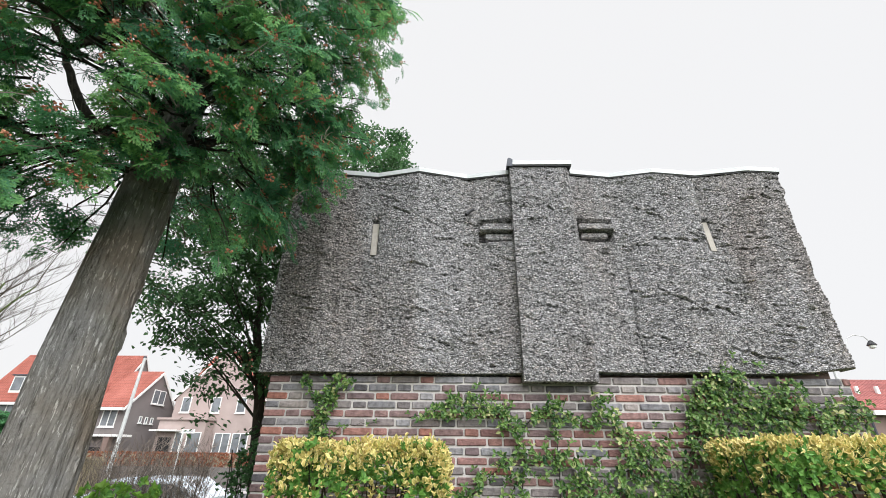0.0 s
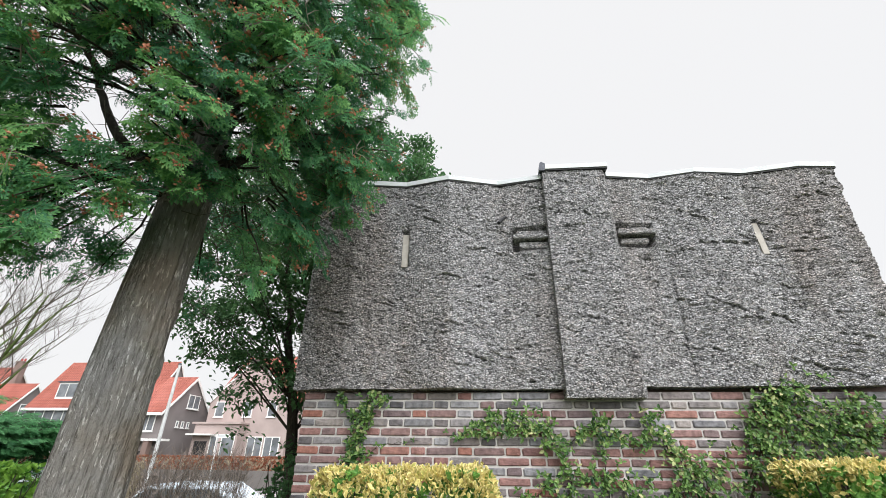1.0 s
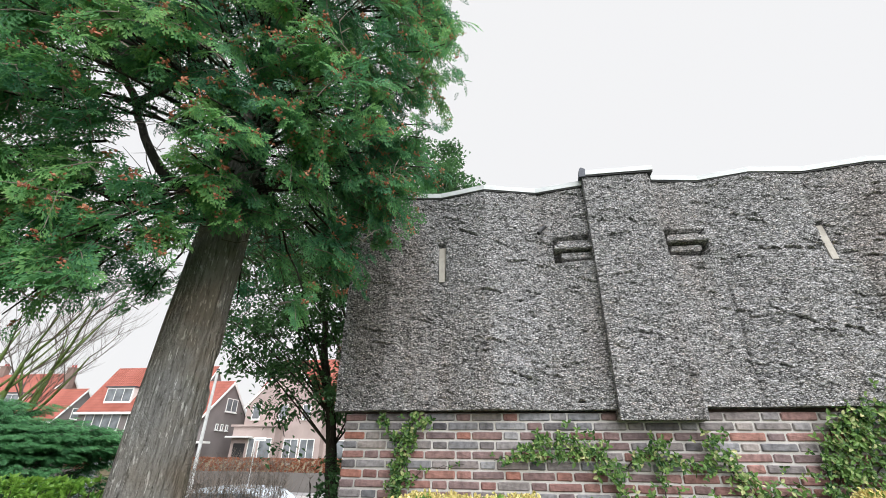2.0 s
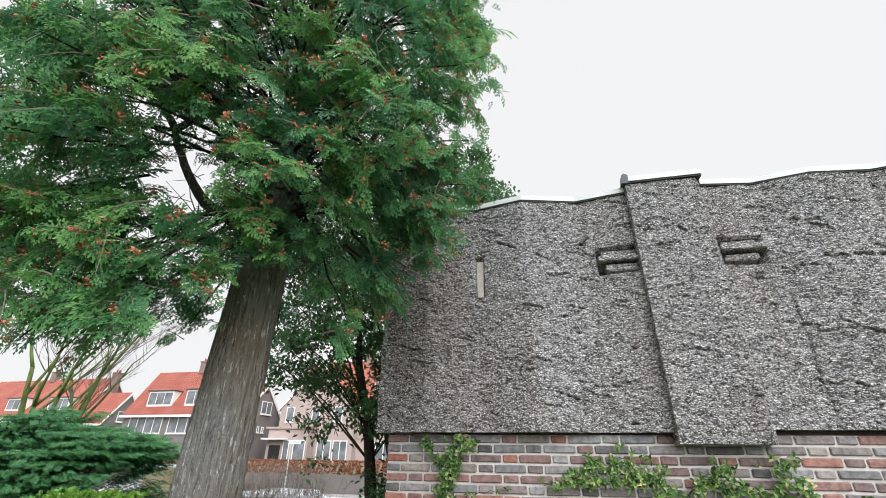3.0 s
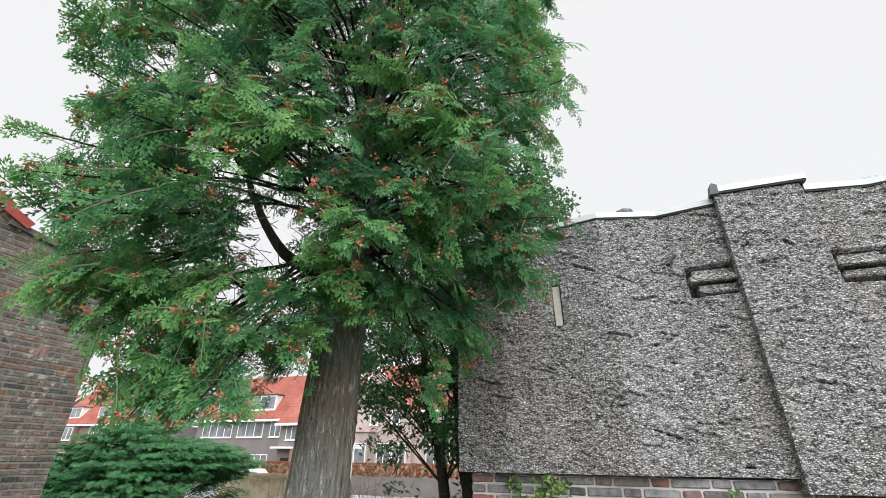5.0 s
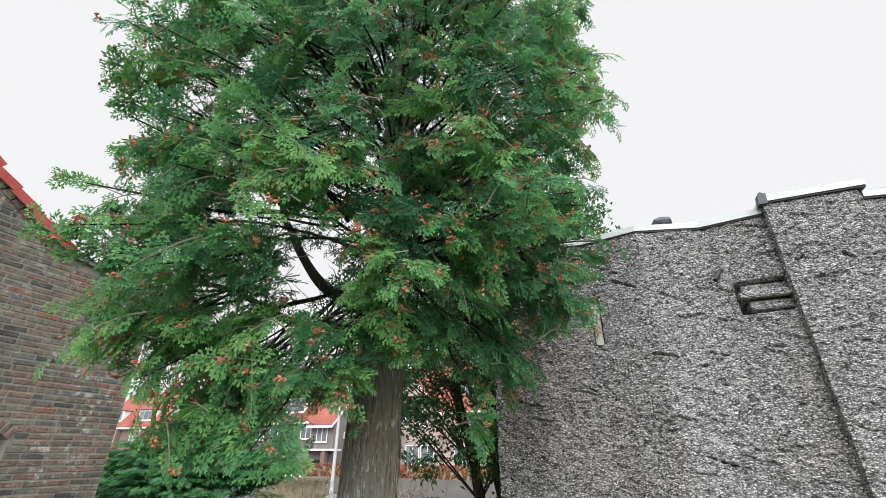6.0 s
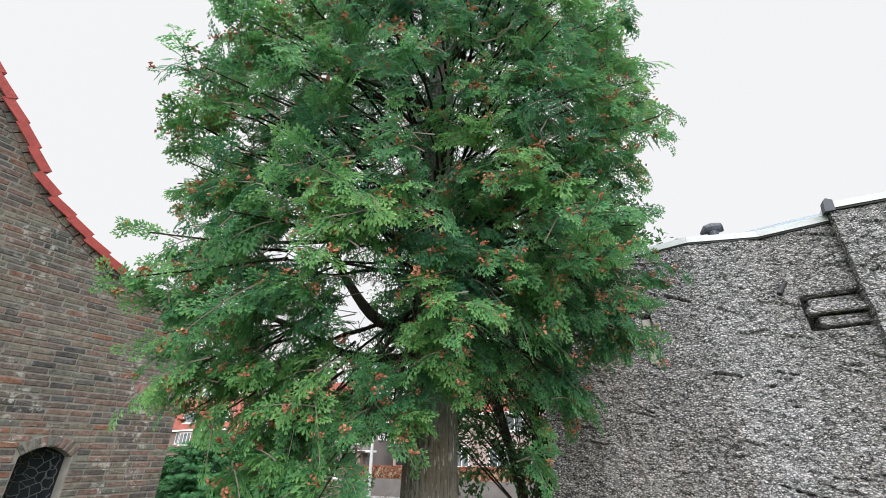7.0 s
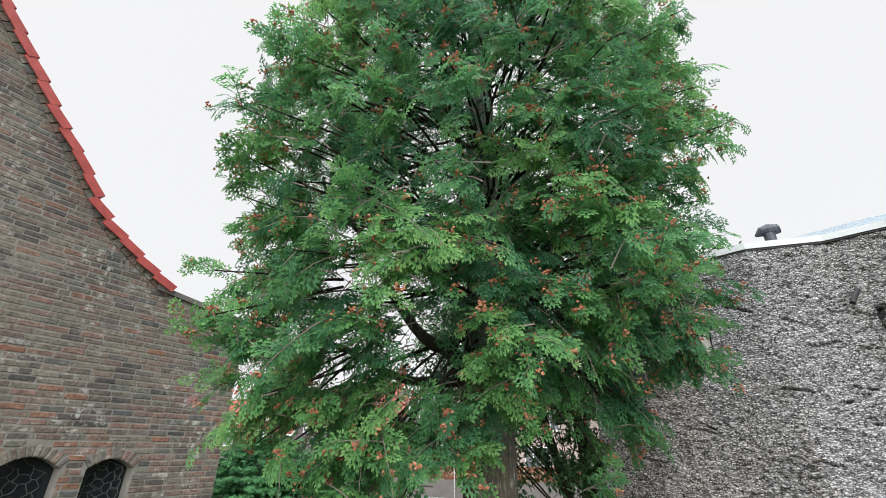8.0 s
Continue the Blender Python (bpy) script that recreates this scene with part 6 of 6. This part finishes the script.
def build_houses():
    # the house with dormers and a lower wing
    h = thing("house", (-36, 40, -0.3), "grey-brown house with orange pantile roof, dormers and white trim", "house", "houses across the street")
    gable_house(h, -41.6, -30.0, 37.0, 42.6, 5.95, 10.2, STUCCO_GREY, ROOF_ORANGE)
    dormer(h, -38.1, 37.25, 7.2, 3.0, 1.25, 1.9)
    dormer(h, -33.6, 37.25, 7.25, 3.0, 1.3, 1.9)
    chimney(h, -36.0, 39.8, 10.0, 11.2)
    pane_window(h, (-38.8, 37.0, 4.75), (3.9, 1.55), "y", 4)
    pane_window(h, (-34.5, 37.0, 4.75), (3.2, 1.55), "y", 3)
    pane_window(h, (-31.4, 37.0, 4.75), (1.3, 1.5), "y", 2)
    for x in (-39.6, -36.6, -33.0):
        pane_window(h, (x, 37.0, 1.6), (2.3, 1.7), "y", 3)
    gable_house(h, -28.6, -26.0, 34.3, 40.0, 5.45, 8.25, STUCCO_GREY, ROOF_ORANGE, over=0.5)
    porch = Geo()
    box(porch, (-29.996, 36.6, -0.3), (-28.604, 40.0, 5.0))
    part("porch", porch, BRICK_FAR, h, "brown brick link between house and wing")
    pane_window(h, (-26.0, 37.5, 6.2), (1.6, 1.15), "x", 2)
    for y in (36.0, 36.7, 37.4):
        pane_window(h, (-26.0, y, 4.3), (0.34, 0.5), "x", 1)
    pane_window(h, (-27.3, 34.3, 4.3), (1.2, 1.3), "y", 2)
    can = Geo()
    box(can, (-28.7, 33.4, 2.92), (-25.0, 34.296, 3.08), 0.01)
    part("canopy", can, WHITE, h)
    post = Geo()
    box(post, (-26.6, 33.5, -0.3), (-26.15, 33.95, 2.917), 0.01)
    part("post", post, BRICK_FAR, h, "brown brick post under the canopy")
    door = Geo()
    box(door, (-28.1, 34.24, -0.3), (-27.0, 34.297, 2.2))
    part("door", door, BLACK, h, "dark front door")
    # the pale house with a bay
    h = thing("house", (-18.3, 42, -0.3), "pale brown brick house with a bay, white windows and orange roof", "house", "houses across the street")
    gable_house(h, -24.4, -11.0, 38.0, 47.0, 6.4, 11.2, STUCCO_PINK, ROOF_ORANGE)
    gable_house(h, -24.2, -16.8, 37.2, 42.0, 6.2, 10.3, STUCCO_PINK, ROOF_ORANGE, along="y")
    b = Geo()
    box(b, (-24.3, 36.0, -0.3), (-20.4, 37.196, 4.3))
    part("bay", b, STUCCO_PINK, h)
    b = Geo()
    box(b, (-24.5, 35.8, 4.303), (-20.2, 37.19, 4.47), 0.02)
    part("bay_cornice", b, STUCCO_PINK, h)
    b = Geo()
    box(b, (-24.45, 35.2, 3.42), (-22.3, 35.996, 3.54), 0.01)
    part("canopy", b, WHITE, h)
    pane_window(h, (-21.15, 36.0, 2.55), (1.15, 1.75), "y", 1)
    pane_window(h, (-22.4, 36.0, 2.55), (0.6, 1.75), "y", 1)
    door = Geo()
    box(door, (-24.0, 35.95, -0.3), (-22.95, 35.997, 3.0))
    part("door", door, BLACK, h, "dark front door in a shallow porch")
    pane_window(h, (-23.2, 37.2, 5.6), (0.8, 1.25), "y", 1)
    pane_window(h, (-20.6, 37.2, 5.6), (0.8, 1.25), "y", 1)
    pane_window(h, (-18.4, 37.2, 5.6), (0.8, 1.25), "y", 1)
    pane_window(h, (-19.45, 37.2, 2.6), (1.35, 1.65), "y", 2)
    pane_window(h, (-17.95, 37.2, 2.6), (1.35, 1.65), "y", 2)
    pane_window(h, (-14.6, 38.0, 2.5), (2.2, 1.7), "y", 3)
    pane_window(h, (-13.2, 38.0, 5.3), (1.6, 1.4), "y", 2)
    dormer(h, -14.6, 39.2, 8.0, 2.6, 1.1, 1.7)
    chimney(h, -18.0, 42.5, 10.9, 12.2)
    # the terrace further left
    h = thing("house", (-58, 43, -0.3), "long brown brick terrace with orange pantile roof and white dormers", "house", "houses across the street")
    gable_house(h, -71.0, -52.0, 40.0, 47.5, 6.0, 10.55, BRICK_FAR, ROOF_ORANGE)
    gable_house(h, -51.99, -47.0, 39.4, 44.4, 5.3, 8.5, STUCCO_GREY, ROOF_ORANGE)
    for x in (-68.0, -61.6, -55.2):
        dormer(h, x, 40.35, 7.25, 3.0, 1.2, 1.9)
        pane_window(h, (x - 0.9, 40.0, 4.75), (1.3, 1.5), "y", 2)
        b = Geo()
        box(b, (x + 0.1, 39.35, -0.3), (x + 2.9, 39.996, 5.55), 0.02)
        part("bay", b, BRICK_FAR, h, "brown brick bay")
        b = Geo()
        box(b, (x - 0.05, 39.2, 5.553), (x + 3.05, 39.99, 5.7), 0.02)
        part("bay_cornice", b, WHITE, h)
        pane_window(h, (x + 1.5, 39.35, 4.6), (2.3, 1.5), "y", 3)
        pane_window(h, (x + 1.5, 39.35, 1.6), (2.3, 1.7), "y", 3)
        pane_window(h, (x - 1.6, 40.0, 1.6), (1.8, 1.7), "y", 2)
    pane_window(h, (-47.0, 41.9, 5.9), (1.9, 1.1), "x", 2)
    chimney(h, -62.0, 43.7, 10.3, 11.5)
    chimney(h, -51.3, 43.0, 8.0, 11.0)
    # the next house, mostly behind the church
    h = thing("house", (-84, 44, -0.3), "brown brick house with orange roof further along the street", "house", "houses across the street")
    gable_house(h, -92.0, -74.0, 40.5, 48.0, 6.0, 10.2, BRICK_FAR, ROOF_ORANGE)
    for x in (-88, -82, -77):
        pane_window(h, (x, 40.5, 4.5), (2.4, 1.4), "y", 3)
        pane_window(h, (x, 40.5, 1.6), (2.4, 1.6), "y", 3)
    # the red-roofed building to the other side
    h = thing("house", (27, 27, -0.3), "brick building with a red ribbed tile roof", "house")
    g = Geo()
    gable_house(h, 21.3, 36.0, 24.0, 31.0, 4.35, 6.35, BRICK_FAR, ROOF_RED)
    p = Geo()
    tube(p, [(21.25, 23.9, -0.3), (21.25, 23.9, 4.2)], 0.06, 8)
    part("downpipe", p, LEAD, h)
    for x in (22.6, 23.7):
        g = Geo()
        tube(g, [(x, 25.6, 5.1), (x, 25.6, 5.75)], [0.12, 0.10], 8)
        part("roof_vent", g, WHITE, h)
    # low wall under the beech hedge
    g = Geo()
    box(g, (-37, 31.85, -0.3), (-9, 32.2, 1.02), 0.02)
    box(g, (-37, 32.205, -0.3), (-9, 33.2, 0.9))
    tagged(link("garden_wall", g.mesh("garden_wall", GARDEN_WALL)), "low grey-brown garden wall under the hedge", "wall", kind="structure")


build_houses()


# ---------------------------------------------------------------- street furniture and cars
def street_lamp(x, y, top, arm, label, pole_mat):
    z0 = ground_height(y)
    t = thing("street_lamp", (x, y, z0), label, "street lamp")
    g = Geo()
    tube(g, [(x, y, z0), (x, y, z0 + 1.2), (x, y, z0 + 1.25), (x, y, top)], [0.12, 0.115, 0.095, 0.06], 12)
    part("pole", g, pole_mat, t)
    g = Geo()
    pts = [(x, y, top - 0.3), (x + arm * 0.45, y, top - 0.1), (x + arm * 0.55, y, top + 0.35), (x + arm * 0.7, y, top + 0.5), (x + arm * 0.9, y, top + 0.42), (x + arm, y, top + 0.12)]
    tube(g, pts, 0.022, 8)
    part("arm", g, pole_mat, t)
    ex, ez = pts[-1][0], pts[-1][2]
    s = Geo()
    tube(s, [(ex, y, ez + 0.1), (ex, y, ez + 0.05), (ex, y, ez - 0.12), (ex, y, ez - 0.16)], [0.05, 0.09, 0.2, 0.21], 14)
    part("shade", s, BLACK, t)
    s = Geo()
    tube(s, [(ex, y, ez - 0.163), (ex, y, ez - 0.28), (ex, y, ez - 0.32)], [0.15, 0.14, 0.05], 12)
    part("bulb_glass", s, WHITE, t)




def tall_post(x, y, top):
    z0 = ground_height(y)
    t = thing("post", (x, y, z0), "tall pale galvanised post tapering to a small cap", "post")
    g = Geo()
    tube(g, [(x, y, z0), (x, y, z0 + 1.2), (x, y, z0 + 1.25), (x, y, top)], [0.125, 0.12, 0.10, 0.07], 12)
    part("pole", g, POLE_METAL, t)
    g = Geo()
    tube(g, [(x, y, top + 0.002), (x, y, top + 0.06), (x, y, top + 0.10)], [0.09, 0.09, 0.03], 12)
    part("cap", g, LEAD, t)


tall_post(-16.65, 22.0, 6.4)
street_lamp(18.75, 22.0, 7.25, 2.35, "swan-neck street lamp with a dark shade", POLE_METAL)


def street_sign(x, y):
    z0 = ground_height(y)
    t = thing("street_sign", (x, y, z0), "white street name plate on a thin grey pole", "sign")
    g = Geo()
    tube(g, [(x, y, z0), (x, y, 3.0)], 0.03, 8)
    part("pole", g, POLE_METAL, t)
    g = Geo()
    box(g, (x - 0.12, y - 0.05, 2.82), (x + 0.62, y - 0.034, 3.02), 0.004)
    p = part("plate", g, WHITE, t)
    g = Geo()
    box(g, (x - 0.02, y - 0.056, 2.89), (x + 0.52, y - 0.052, 2.95))
    part("plate_bar", g, CAR_GREY, p, "grey bar of unreadable lettering")


street_sign(-14.7, 24.0)


def parked_car(x, y, paint, label, tall=1.0, scale=1.0):
    z0 = ground_height(y)
    t = thing("car", (x, y, z0), label, "car")
    L, W = 4.2 * scale, 1.72 * scale
    up = z0 + 0.22 - 0.22 * tall
    side = [(-L / 2, 0.35), (-L / 2 + 0.05, 0.75), (-L / 2 + 0.25, 0.92), (-L / 2 + 1.05, 1.0), (-L / 2 + 1.6, 1.40), (-L / 2 + 2.2, 1.47), (L / 2 - 1.0, 1.45), (L / 2 - 0.35, 1.08), (L / 2 - 0.05, 0.95), (L / 2, 0.4), (L / 2 - 0.1, 0.22), (-L / 2 + 0.1, 0.22)]
    g = Geo()
    bm = bmesh.new()
    rings = []
    for w, cut in ((-W / 2, 0.90), (-W / 2 + 0.12, 1.0), (W / 2 - 0.12, 1.0), (W / 2, 0.90)):
        rings.append([bm.verts.new((x + px * (0.98 if cut < 1 else 1), y + w * (0.86 if pz > 1.05 else 1), up + 0.22 * tall + (pz - 0.22) * tall * (cut if pz > 0.95 else 1))) for px, pz in side])
    for a, b in zip(rings, rings[1:]):
        for i in range(len(side)):
            j = (i + 1) % len(side)
            bm.faces.new((a[i], a[j], b[j], b[i]))
    bm.faces.new(list(reversed(rings[0])))
    bm.faces.new(rings[-1])
    bmesh.ops.recalc_face_normals(bm, faces=list(bm.faces))
    add_bm(g, bm)
    part("body", g, paint, t)
    for s in (-1, 1):
        w = Geo()
        yy = y + s * (W / 2 * 0.935)
        prism(w, [(x - L / 2 + 1.2, up + 1.0 * tall), (x - L / 2 + 1.66, up + 1.29 * tall), (x + L / 2 - 1.1, up + 1.31 * tall), (x + L / 2 - 0.6, up + 1.03 * tall)], "y", yy - 0.05, yy + 0.05)
        part("side_window", w, PANE, t)
        for wx in (x - L / 2 + 0.8, x + L / 2 - 0.8):
            k = Geo()
            tube(k, [(wx, y + s * (W / 2 - 0.2), z0 + 0.31), (wx, y + s * (W / 2 + 0.005), z0 + 0.31)], 0.31, 18)
            wheel = part("wheel", k, RUBBER, t)
            k = Geo()
            tube(k, [(wx, y + s * (W / 2 + 0.006), z0 + 0.31), (wx, y + s * (W / 2 + 0.02), z0 + 0.31)], 0.19, 14)
            part("rim", k, POLE_METAL, wheel)
    k = Geo()
    prism(k, [(x - L / 2 + 1.08, up + 1.03 * tall), (x - L / 2 + 1.56, up + 1.385 * tall), (x - L / 2 + 1.60, up + 1.375 * tall), (x - L / 2 + 1.13, up + 1.01 * tall)], "y", y - W * 0.36, y + W * 0.36)
    part("windscreen", k, PANE, t)
    return t


parked_car(-9.8, 15.0, CAR_PAINT, "pale blue car parked beyond the bare shrubs", 1.0, 1.15)
parked_car(-19.7, 20.4, CAR_GREY, "tall pale grey car parked behind the brown hedge", 1.5, 1.1)


# ---------------------------------------------------------------- the bricks of the walls
for lay in LATER:
    lay()
